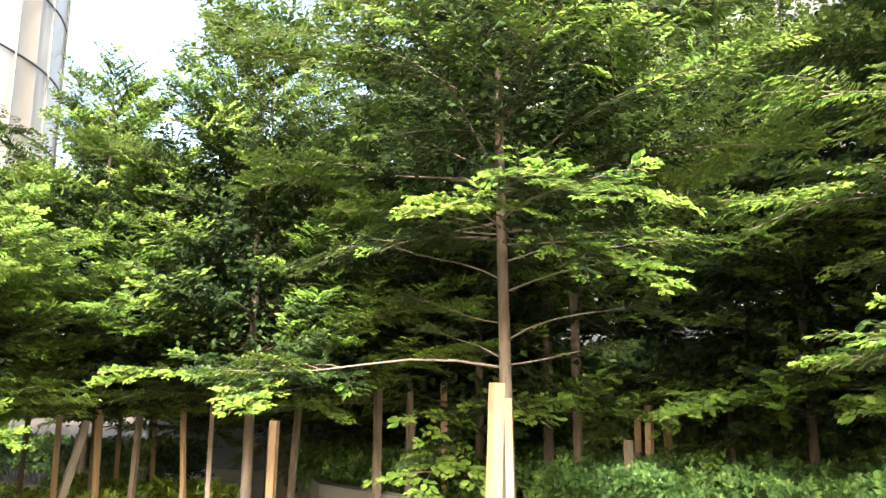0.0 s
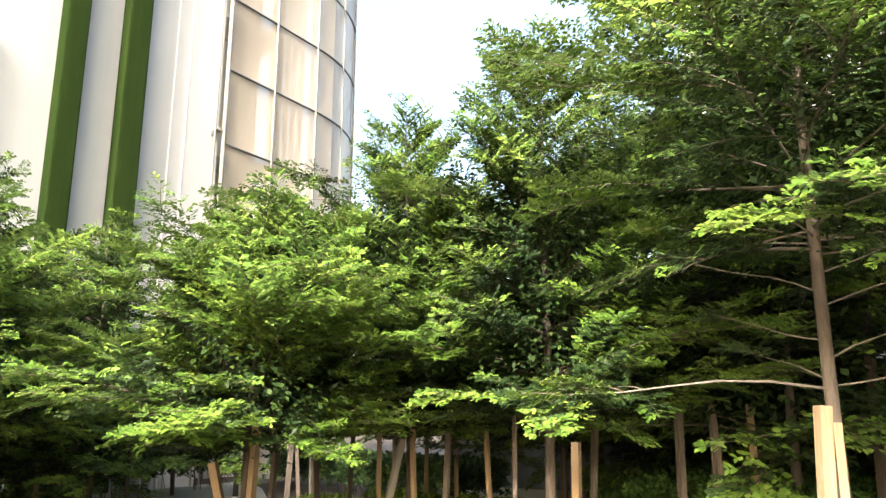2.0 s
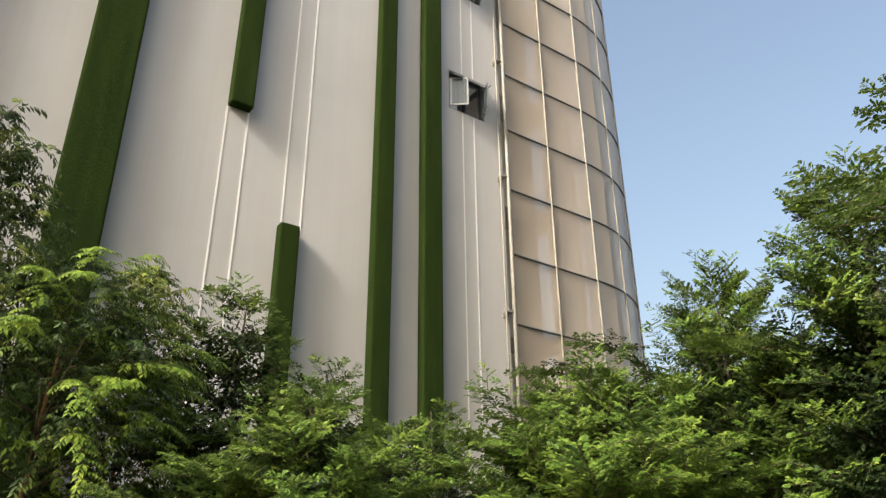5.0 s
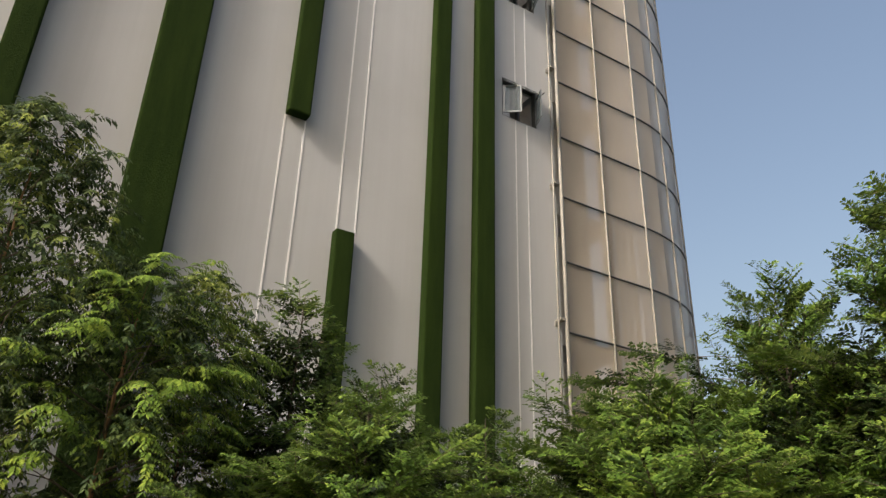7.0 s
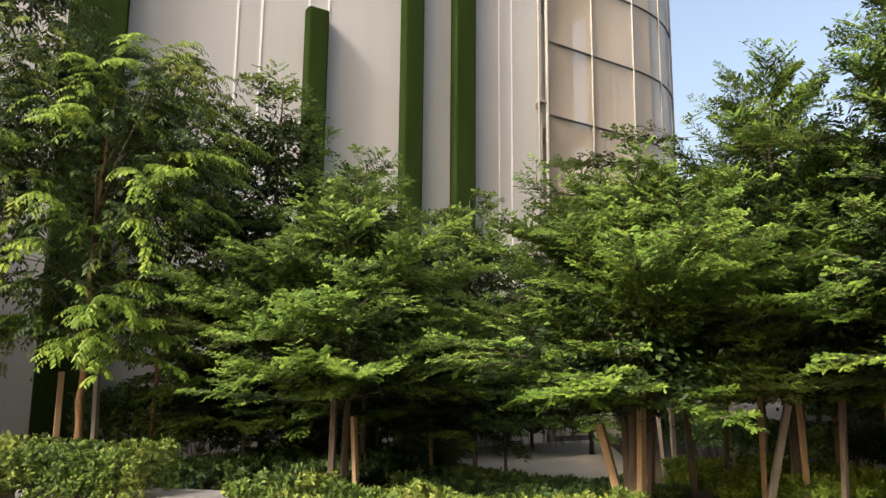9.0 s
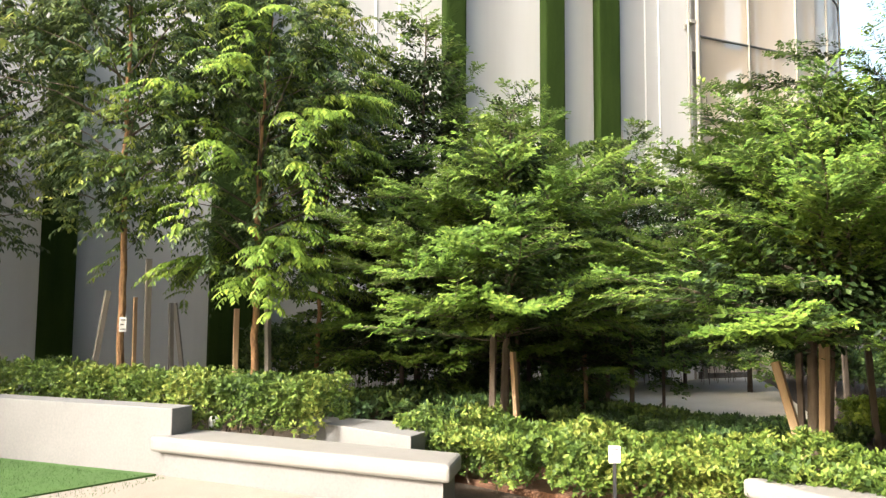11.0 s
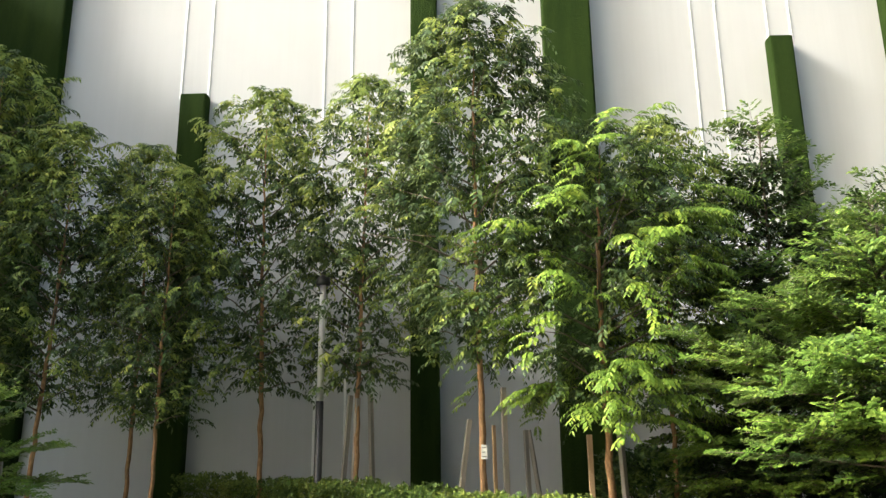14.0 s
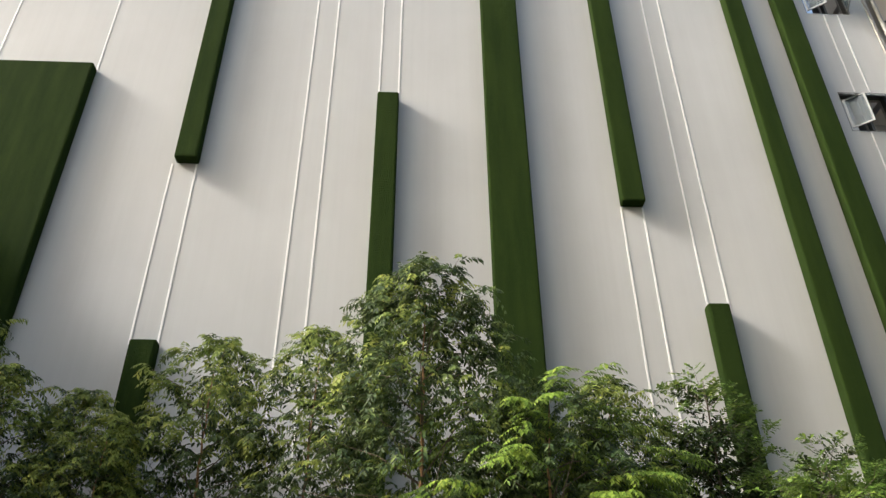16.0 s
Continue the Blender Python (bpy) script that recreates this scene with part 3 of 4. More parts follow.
def tier_tree(seed, h, spread, z0, trunk_r=0.06, tiers=14, per=5, leaf=0.074, step=0.06, gap=0.028, bare=0.0, single=0, pw=0.55, arms=(), youth=0.0, lift=0.0, inner=70, airy=0.0,
              label="young tree with layered plumes of small bright green leaflets"):
    """A young tree: rising branches end in pointed plumes of feathered leaflets, coloured dark inside as shade and
    bright outside as fresh, sunlit growth.
    """
    rng = np.random.default_rng(seed)
    root = tagged(new("tree"), label, "tree", "layered trees of the grove")
    tp = trunk_path(rng, h, trunk_r)
    limbs, B, D, U, L, W, T = [], [], [], [], [], [], []
    zed = np.array([0, 0, 1.0])

    def unit(v):
        return v / (np.linalg.norm(v) + 1e-9)

    def plume(org, axis, ln, hd, start, sag, curve, reach, fresh, thick, wave=0.0):
        """One feathered plume; returns its midrib."""
        side = unit(np.cross(zed, axis) + 1e-6)
        face = unit(zed + hd * rng.uniform(0.25, 0.95) + side * rng.normal(0, 0.25))

        def at(q):
            return org + axis * ln * q + side * ln * (curve * q * q + wave * math.sin(8 * q)) - zed * (sag * ln * q * q - 0.7 * wave * ln * math.sin(6 * q))

        n2 = max(5, int(ln * (1 - start) / step))
        for j in range(n2):
            f = (j + rng.random()) / n2
            p = at(start + (1 - start) * f)
            sg = 1 if j % 2 else -1
            l2 = min(0.33, 0.09 + 0.34 * ln * (1 - f) ** 0.75 * min(1, 0.4 + 2.4 * f)) * rng.uniform(0.7, 1.2)
            d2 = unit(axis * rng.uniform(0.6, 0.95) + side * sg * rng.uniform(0.5, 0.9) + zed * rng.normal(0.03, 0.13))
            n3 = max(3, int(l2 / gap))
            q = (np.arange(n3) + 0.5) / n3
            pp = p + d2 * (q * l2)[:, None] - zed[None] * (0.16 * q * q * l2)[:, None]
            up2 = face + rng.normal(0, 0.16, 3)
            lat = unit(np.cross(up2, d2))
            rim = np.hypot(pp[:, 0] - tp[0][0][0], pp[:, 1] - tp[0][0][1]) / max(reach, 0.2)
            for s in (1, -1):
                B.append(pp + rng.normal(0, 0.004, (n3, 3)))
                D.append((d2 * 0.75 + lat * s * 0.75 - zed * 0.16)[None] + rng.normal(0, 0.13, (n3, 3)))
                U.append(up2[None] + rng.normal(0, 0.17, (n3, 3)))
                sz = leaf * rng.uniform(0.75, 1.15, n3) * (1.05 - 0.35 * q)
                L.append(sz)
                W.append(sz * rng.uniform(0.48, 0.62, n3))
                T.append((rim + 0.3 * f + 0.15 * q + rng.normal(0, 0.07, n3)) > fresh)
        limbs.append([(tuple(at(q)), thick * (1 - q) + 0.0018) for q in np.linspace(0, 1, 7)])
        return at

    ang = rng.uniform(0, 6.28)
    for i in range(-1, tiers):
        u = min(max((i + rng.uniform(-0.15, 0.15)) / tiers, 0.0), 0.985)
        tilt = rng.uniform(9, 24) if u > 0.1 else rng.uniform(4, 13)
        z = z0 + (h - z0) * u
        reach = spread * ((1 - u) ** pw) * (0.85 if u < 0.08 else 1.0)
        for k in range(len(arms) if i < 0 else max(3, round(per * (1.1 - 0.55 * u)))):
            ang += 2.399 + rng.normal(0, 0.25)
            ln = max(0.3, reach * rng.uniform(0.6, 1.22))
            org, r0 = at_height(tp, z + rng.normal(0, 0.05))
            rise = radians(tilt + rng.normal(0, 6) + 34 * u + lift)
            start = 0.2 + bare * max(0.0, 1 - 2.2 * u) if ln > 0.6 else 0.08
            sag = rng.uniform(0.0, 0.3)
            if i < 0:
                ang, ln, rise, start = radians(arms[k][0]), arms[k][2], radians(arms[k][3]), arms[k][4]
                org, r0 = at_height(tp, arms[k][1])
                sag = rng.uniform(-0.05, 0.14)
            hd = np.array([math.cos(ang), math.sin(ang), 0.0])
            axis = hd * math.cos(rise) + zed * math.sin(rise)
            # a lower threshold higher up gives more bright leaves, painting the sunlit top
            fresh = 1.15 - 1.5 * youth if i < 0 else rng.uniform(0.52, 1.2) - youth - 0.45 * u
            org = np.array(org)
            thick = min(r0 * 0.3, 0.004 * ln + 0.002)
            at = plume(org, axis, ln, hd, start, sag, rng.normal(0, 0.1), max(reach, ln), fresh, thick, rng.choice((-1, 1)) * 0.03 if i < 0 else rng.normal(0, 0.012))
            side = np.array([-math.sin(ang), math.cos(ang), 0.0])
            more = int(ln * (2.9 - 1.2 * u) * (1 - airy * u))
            for j in range(more):
                q = start * 0.85 + (0.86 - start * 0.85) * (j + rng.random()) / more
                way = axis * 0.78 + side * (1 if j % 2 else -1) * rng.uniform(0.35, 0.8) + zed * rng.normal(0.08, 0.13)
                plume(at(q), unit(way), (0.16 + 0.5 * ln * (1 - q) ** 0.8) * rng.uniform(0.8, 1.2), hd, 0.1, rng.uniform(0.0, 0.35), rng.normal(0, 0.1), max(reach, ln), fresh + rng.normal(0, 0.2), thick * 0.4)
    # the inside of the crown: older, broader leaves in loose bunches, coloured dark as shade
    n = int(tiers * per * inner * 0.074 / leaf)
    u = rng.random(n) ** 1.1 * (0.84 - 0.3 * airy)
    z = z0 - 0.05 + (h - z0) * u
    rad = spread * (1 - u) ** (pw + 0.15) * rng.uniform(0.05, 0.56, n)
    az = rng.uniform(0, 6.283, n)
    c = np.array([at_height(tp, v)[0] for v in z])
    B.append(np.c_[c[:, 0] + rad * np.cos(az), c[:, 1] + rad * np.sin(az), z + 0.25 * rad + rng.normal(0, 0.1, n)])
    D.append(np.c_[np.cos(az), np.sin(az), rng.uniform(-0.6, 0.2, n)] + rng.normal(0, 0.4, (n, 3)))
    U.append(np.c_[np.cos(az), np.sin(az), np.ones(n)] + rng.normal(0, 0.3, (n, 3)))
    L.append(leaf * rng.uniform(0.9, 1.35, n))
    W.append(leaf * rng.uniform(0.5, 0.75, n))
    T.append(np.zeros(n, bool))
    main = [m for m in limbs if m[0][1] > 0.0065][:single]
    woody(root, tp, main + [m for m in limbs if m not in main], "bark", "thin brown trunk with limbs", len(main))
    leaf_object("crown", *(np.concatenate(a) for a in (B, D, U, L, W)), "leaf_tier", root, "", 0.58, tip=np.concatenate(T), tip_mat="leaf_tip_lit")
    return root


def tall_tree(seed, h, spread, z0, trunk_r=0.055, fronds=1500, mat="leaf_tall", leaf=0.1, long=0.36, pitch=0.5, loose=0.22, label="", sprays=0, tip="leaf_tall_tip", top=0.0):
    """A slender tree with hanging feathered leaves in loose clumps."""
    rng = np.random.default_rng(seed)
    root = tagged(new("tree"), label or "slender tree with an orange-brown trunk and drooping dark green leaves", "tree", "slender trees by the wall")
    tp = trunk_path(rng, h * 0.95, trunk_r, 0.15, 30, 0.1, 0.016)
    limbs, anchors = [], []

    def radius(u, a):
        lump = 1 + 0.38 * noise.noise(Vector((math.cos(a) * 1.3, math.sin(a) * 1.3, u * 4.5 + seed)))
        return spread * lump * max(0.12, min(1.0, 0.5 + 1.5 * u) * (1 - u ** 3.2) ** 0.6)

    for i in range(34):
        u = (i + rng.random()) / 34
        a = i * 2.399 + rng.normal(0, 0.3)
        org, r0 = at_height(tp, z0 * 0.98 + (h * 0.86 - z0) * u)
        ln = radius(u, a) * 0.85
        end = np.array(org) + np.array([math.cos(a) * ln, math.sin(a) * ln, ln * rng.uniform(0.25, 0.75)])
        mid = (np.array(org) + end) / 2 + np.array([0, 0, 0.08 * ln])
        limbs.append([(tuple(org), min(r0 * 0.6, 0.02)), (tuple(mid), 0.009), (tuple(end), 0.003)])
    while len(anchors) < fronds:
        u, a = rng.random() ** 0.9, rng.uniform(0, 2 * math.pi)
        r = radius(u, a) * rng.random() ** 0.5
        c, _ = at_height(tp, min(z0 + (h - z0) * u, h * 0.94))
        p = np.array([c.x + r * math.cos(a), c.y + r * math.sin(a), z0 + (h - z0) * u])
        if noise.noise(Vector(p * 1.6) + Vector((seed, 0, 0))) > 0.02 - 0.25 * rng.random():
            anchors.append((p, a, u, 0, long))
    for i in range(34):
        u, a = rng.uniform(0.25, 1.0) ** 0.7 * 0.93, rng.uniform(0, 2 * math.pi)
        r = radius(u, a)
        c, _ = at_height(tp, min(z0 + (h - z0) * u, h * 0.94))
        p = np.array([c.x + r * 0.5 * math.cos(a), c.y + r * 0.5 * math.sin(a), z0 + (h - z0) * u])
        go = np.array([math.cos(a), math.sin(a), rng.uniform(-0.1, 1.1)]) * rng.uniform(0.25, 0.62)
        limbs.append([(tuple(p), 0.006), (tuple(p + go), 0.003)])
        for k in range(9):
            anchors.append((p + go * (k + rng.random()) / 8, a + rng.normal(0, 1.0), u, 0, long))
    # fresh arching sprays, feathered to both sides, some hanging far down
    for i in range(sprays):
        u, a = rng.uniform(-0.02, 0.97), rng.uniform(0, 2 * math.pi)
        c, r0 = at_height(tp, max(0.3, min(z0 + (h - z0) * u, h * 0.94)))
        out = np.array([math.cos(a), math.sin(a), rng.uniform(0.0, 0.35)])
        p = np.array([c.x, c.y, z0 + (h - z0) * u]) + out * radius(max(u, 0), a) * rng.uniform(0.4, 0.8)
        ln, fall = rng.uniform(0.6, 1.15), rng.uniform(0.1, 0.55) if rng.random() < 0.75 else 1.1
        way = [p + out * ln * s + np.array([0, 0, -fall * ln * s * s]) for s in np.linspace(0, 1, 15)]
        limbs.append([(tuple(way[0]), 0.006), (tuple(way[7]), 0.004), (tuple(way[14]), 0.002)])
        for k in range(1, 15):
            anchors.append((way[k], a + (1 if k % 2 else -1) * rng.uniform(0.5, 1.2) * (1 - 0.04 * k), u, 1, 0.36))
    B, D, U, L, W, T = [], [], [], [], [], []
    for p, a, u, fresh, long in anchors:
        # top adds bright leaves above mid-crown, so the sunlit head is put into colour
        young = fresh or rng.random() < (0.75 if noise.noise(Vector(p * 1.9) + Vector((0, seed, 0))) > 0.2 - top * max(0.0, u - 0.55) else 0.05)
        a2 = a + rng.normal(0, 0.12 if fresh else 0.9)
        out = np.array([math.cos(a2), math.sin(a2), rng.uniform(-0.1, 0.25 if fresh else 1.0)])
        out /= np.linalg.norm(out)
        l2 = long * rng.uniform(0.6, 1.3)
        n3 = max(4, int(l2 / (leaf * pitch)))
        q = (np.arange(n3) + 0.6) / n3
        fall = rng.uniform(0.3, 0.6) if fresh else rng.uniform(0.2, 1.0)
        pp = p + out * (q * l2 * 0.85)[:, None] + np.array([0, 0, -1.0]) * (q * q * l2 * fall)[:, None]
        tan = out[None] * 0.85 + np.array([0, 0, -1.0])[None] * (2 * q * fall)[:, None]
        tan /= np.linalg.norm(tan, axis=1, keepdims=True)
        lat = np.cross(tan, [0.0, 0.0, 1.0])
        lat /= np.linalg.norm(lat, axis=1, keepdims=True) + 1e-6
        upn = np.cross(lat, tan)
        for side in (1, -1):
            B.append(pp)
            D.append(tan * 0.6 + lat * side * 0.75 + np.array([0, 0, -0.5]) + rng.normal(0, 0.06 if fresh else loose, (n3, 3)))
            U.append(upn + rng.normal(0, 0.1 if fresh else 1.6 * loose, (n3, 3)))
            sz = leaf * rng.uniform(0.7, 1.15, n3) * (1 - 0.35 * np.abs(q - 0.45))
            L.append(sz)
            W.append(sz * rng.uniform(0.3, 0.42, n3))
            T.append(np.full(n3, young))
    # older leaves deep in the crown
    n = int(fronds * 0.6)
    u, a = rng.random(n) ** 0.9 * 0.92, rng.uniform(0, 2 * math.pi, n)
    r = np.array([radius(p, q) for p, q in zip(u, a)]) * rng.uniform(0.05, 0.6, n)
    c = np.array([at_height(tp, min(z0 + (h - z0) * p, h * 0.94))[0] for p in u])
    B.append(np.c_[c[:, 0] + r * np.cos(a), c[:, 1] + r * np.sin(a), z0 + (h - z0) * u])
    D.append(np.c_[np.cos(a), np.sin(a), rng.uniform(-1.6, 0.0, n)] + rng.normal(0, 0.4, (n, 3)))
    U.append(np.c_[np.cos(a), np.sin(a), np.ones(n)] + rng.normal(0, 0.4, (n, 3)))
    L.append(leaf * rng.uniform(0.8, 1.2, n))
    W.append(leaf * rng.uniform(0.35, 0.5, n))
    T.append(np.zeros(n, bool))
    woody(root, tp, limbs, "bark_warm", "slim orange-brown trunk with limbs")
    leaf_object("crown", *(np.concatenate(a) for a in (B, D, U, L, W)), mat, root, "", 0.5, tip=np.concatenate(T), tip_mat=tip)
    return root


def put(ob, x, y, z=0.0, turn=0.0, scale=1.0):
    ob.matrix_basis = pose(x, y, z, 0, 0, turn) @ Matrix.Scale(scale, 4)
    return ob


def again(ob, x, y, z=0.0, turn=0.0, scale=1.0):
    return copy_thing(ob, pose(x, y, z, 0, 0, turn) @ Matrix.Scale(scale / ob.scale[0], 4))


# the layered grove: one tree before the camera, the rest in ranks behind
put(tier_tree(11, 7.8, 2.5, 2.85, 0.056, 10, 11, bare=0.12, single=10, pw=0.46, youth=0.06,
                          arms=((188, 1.74, 2.3, 3, 0.66), (10, 1.76, 1.0, 14, 0.6), (32, 1.95, 1.5, 22, 0.85), (168, 2.1, 0.9, 16, 0.85), (150, 1.8, 0.8, 24, 0.9),
                                (352, 2.35, 1.3, 14, 0.8), (200, 2.45, 1.1, 18, 0.8), (20, 2.6, 1.2, 24, 0.75))), -0.82, 6.6)
put(tier_tree(12, 4.05, 2.55, 1.3, 0.055, 9, 11, pw=0.7, lift=7, youth=0.3, single=1, arms=((245, 1.75, 0.62, 22, 0.92),)), -8.95, 4.05, 0, 10)
mid_tree = put(tier_tree(13, 5.8, 2.8, 1.6, 0.06, 10, 12, pw=0.5, lift=7, youth=0.1, airy=0.45), -3.8, 8.1, 0, 120)
low_tree = put(tier_tree(14, 3.75, 2.6, 1.25, 0.055, 8, 12, pw=0.62, lift=7, youth=0.28), -6.1, 5.9, 0, 200)
again(mid_tree, -5.7, 8.2, 0, 250, 0.9)
put(tier_tree(16, 8.2, 2.8, 3.3, 0.06, 9, 11, pw=0.46, gap=0.034, youth=0.2, arms=((182, 1.7, 1.9, 4, 0.3), (205, 1.85, 2.0, 5, 0.3), (222, 2.0, 1.9, 6, 0.35), (192, 2.7, 2.4, 4, 0.4), (170, 2.2, 1.6, 8, 0.4)),
              label="dense dark green tree with bright low side plumes"), 3.1, 5.7)
far_tree = put(tier_tree(15, 7.0, 2.8, 1.3, 0.06, 9, 10, 0.115, step=0.1, gap=0.05, pw=0.46, youth=0.0), -1.6, 9.8, 0, 80)
FAR = ((2.3, 10.5, 20, 1.0), (3.9, 8.4, 300, 1.1), (-2.4, 12.0, 15, 1.1), (-5.2, 11.6, 200, 0.86), (-6.0, 15.2, 160, 0.9), (-8.6, 18.2, 60, 1.0), (-3.4, 17.6, 20, 1.0), 
       (-12.4, 11.6, 140, 0.85), (2.0, 12.4, 230, 1.15), (5.6, 11.4, 45, 1.2), (-11.0, 5.4, 260, 0.72), (-8.9, 14.2, 190, 0.95), (0.2, 14.2, 290, 1.25),
       (-13.6, 8.4, 10, 0.72), (-12.0, 3.9, 215, 0.6), (-12.5, 6.5, 35, 0.64), (-9.9, 6.7, 285, 0.62), (-13.6, 11.0, 100, 0.7), (-4.3, 14.2, 50, 1.2), (-1.9, 15.0, 310, 1.25))
put(tier_tree(18, 6.4, 2.5, 1.3, 0.06, 8, 9, 0.1, step=0.1, gap=0.045, pw=0.46, youth=0.2, arms=((206, 5.1, 3.6, 13, 0.5), (208, 5.5, 2.5, 14, 0.45)),
              label="layered tree with two thin limbs reaching out above its crown"), -7.9, 10.9)
for x, y, turn, sc in FAR:
    again(far_tree, x, y, 0, turn, sc)
again(low_tree, -9.0, -6.3, 0.1, 100, 0.62)

# slender trees along the foot of the building
tag_tree = put(tall_tree(31, 8.0, 1.75, 2.5, 0.05, 1350, leaf=0.13, long=0.4, pitch=0.45, loose=0.15), -11.55, -0.17, 0.1)
put(tall_tree(32, 5.9, 1.75, 1.7, 0.055, 820, "leaf_tall", 0.11, 0.4, 0.45, 0.15, sprays=95, tip="leaf_fresh", label="slender tree with long fresh light green drooping fronds"), -11.3, 1.5, 0.1, 60)
# top=2.0 colours the upper crown brighter, as if in sun
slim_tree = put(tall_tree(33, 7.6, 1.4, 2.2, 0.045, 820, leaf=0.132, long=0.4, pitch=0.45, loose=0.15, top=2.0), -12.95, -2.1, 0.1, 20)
again(slim_tree, -13.4, -3.7, 0.1, 130, 1.0)
again(slim_tree, -13.5, -5.9, 0.1, 250, 0.86)
again(slim_tree, -12.7, -8.1, 0.1, 190, 1.05)
again(slim_tree, -12.6, 2.7, 0.1, 300, 0.86)
again(far_tree, -12.8, 4.5, 0.1, 100, 0.95)
again(slim_tree, -12.3, -5.0, 0.1, 70, 0.76)
again(slim_tree, -12.4, -6.9, 0.1, 330, 0.86)
again(tag_tree, 1.4, 18.0, 0.0, 300, 1.5)


# ---------------------------------------------------------------- hedges and shrubs
def hedge(points, width, height, z, mat, label, per_m, leaf, seed, name="hedge", kind=""):
    """Clipped bushes along a line: stems below, dense leaves in a loose uneven body."""
    rng = np.random.default_rng(seed)
    root = tagged(new(name), label, name, kind=kind)
    stems, B, D = [], [], []
    for (x0, y0), (x1, y1) in zip(points, points[1:]):
        ln = math.hypot(x1 - x0, y1 - y0)
        dx, dy = (x1 - x0) / ln, (y1 - y0) / ln
        for i in range(int(ln * 9)):
            s, o = rng.uniform(0, ln), rng.uniform(-0.4, 0.4) * width
            p = np.array([x0 + dx * s - dy * o, y0 + dy * s + dx * o, z])
            q = p + np.array([*rng.normal(0, 0.1, 2), height * rng.uniform(0.6, 0.85)])
            stems.append([(tuple(p), 0.009), (tuple((p + q) / 2 + rng.normal(0, 0.03, 3)), 0.007), (tuple(q), 0.004)])
        n = int(ln * per_m)
        s = rng.uniform(-0.02, 1.02, n) * ln
        v = rng.random(n) ** 0.6
        lump = np.array([noise.noise(Vector((a * 1.7 + seed, v_ * 1.3, seed))) for a, v_ in zip(s, v)])
        top = np.array([1.3 * noise.noise(Vector((a * 2.3, seed * 3.1, 0.0))) + 0.9 * noise.noise(Vector((a * 6.0, seed, 4.0))) for a in s])
        hz = height * (1 + 0.13 * top)
        side = np.sign(rng.random(n) - 0.5) * rng.random(n) ** 0.4 * 0.5 * width * (1 + 0.35 * lump)
        zz = z + hz * (0.22 + 0.78 * v) * np.where(np.abs(side) > 0.4 * width, 0.96, 1.0)
        B.append(np.c_[x0 + dx * s - dy * side, y0 + dy * s + dx * side, zz])
        D.append(np.c_[-dy * np.sign(side) * 0.5, dx * np.sign(side) * 0.5, np.full(n, 0.55)] + rng.normal(0, 0.55, (n, 3)))
    B, D = np.concatenate(B), np.concatenate(D)
    n = len(B)
    # leaves stand in rosettes of six round each shoot's tip
    k = 6
    D /= np.linalg.norm(D, axis=1, keepdims=True)
    turn = np.repeat(rng.uniform(0, 6.28, n), k) + np.tile(np.arange(k) * 1.047, n) + rng.normal(0, 0.25, n * k)
    ax = np.repeat(D, k, 0)
    e1 = np.cross(ax, [0.31, 0.53, 0.79])
    e1 /= np.linalg.norm(e1, axis=1, keepdims=True) + 1e-6
    e2 = np.cross(ax, e1)
    B = np.repeat(B, k, 0) - ax * rng.uniform(0, leaf * 0.8, (n * k, 1))
    D = ax * rng.uniform(0.2, 0.8, (n * k, 1)) + e1 * np.cos(turn)[:, None] + e2 * np.sin(turn)[:, None]
    V, Fc = tube_arrays(stems, 4)
    tagged(mesh_object("woody_base", V, Fc, "twig", root, "thin bare stems"), kind="stuff")
    sz = leaf * rng.uniform(0.7, 1.25, n * k)
    leaf_object("foliage", B, D, ax + rng.normal(0, 0.2, (n * k, 3)), sz, sz * 0.5, mat, root)
    return root


hedge([along(CORNER, -1.3, 0.75), along(CORNER, 1.6, 0.85)], 0.8, 0.72, 0.2, "leaf_hedge", "clipped light green hedge behind the low white wall", 1000, 0.052, 1)
hedge([along(CORNER, 1.6, 0.85), along(CORNER, 5.4, 0.9)], 0.8, 0.72, 0.25, "leaf_hedge", "clipped green hedge in shade behind the wall", 760, 0.052, 2)
hedge([along(CORNER, 5.4, 0.9), along(CORNER, 9.0, 0.9)], 0.8, 0.72, 0.25, "leaf_hedge", "clipped green hedge in shade behind the steps", 560, 0.052, 3)
hedge([(-8.0, 2.8), (-6.55, 3.35), (-5.35, 4.5), (-3.4, 5.35)], 1.25, 0.54, 0.0, "leaf_hedge", "low clipped yellow-green hedge on red soil", 1450, 0.055, 4)
hedge([(-9.6, 5.6), (-6.6, 7.0)], 1.5, 0.3, 0.0, "leaf_shrub", "low dark shrubs between the trees", 900, 0.075, 5, "shrub_bed", "stuff")
# light green bed; leaf_fresh also puts the sun patches into its colour
hedge([(-7.6, 9.4), (-4.9, 8.6)], 1.9, 0.5, 0.0, "leaf_fresh", "low light green shrubs under the trees", 900, 0.07, 6, "shrub_bed", "stuff")
hedge([(-4.0, 12.3), (0.6, 9.2), (4.4, 8.0)], 2.6, 0.82, 0.0, "leaf_bush", "waist-high glossy green shrubs behind the low wall", 1100, 0.068, 7, "shrub_bed", "stuff")
hedge([(-14.6, 15.5), (-10.5, 13.6), (-7.2, 12.6)], 1.2, 0.8, 0.0, "leaf_shrub", "dark green shrubs beyond the path", 600, 0.09, 8, "shrub_bed", "stuff")
hedge([(-4.2, 14.8), (0.5, 13.0), (7.0, 10.5)], 1.8, 2.3, 0.0, "leaf_shrub", "tall dark shrubs at the back of the grove", 1100, 0.14, 9, "shrub_bed", "stuff")
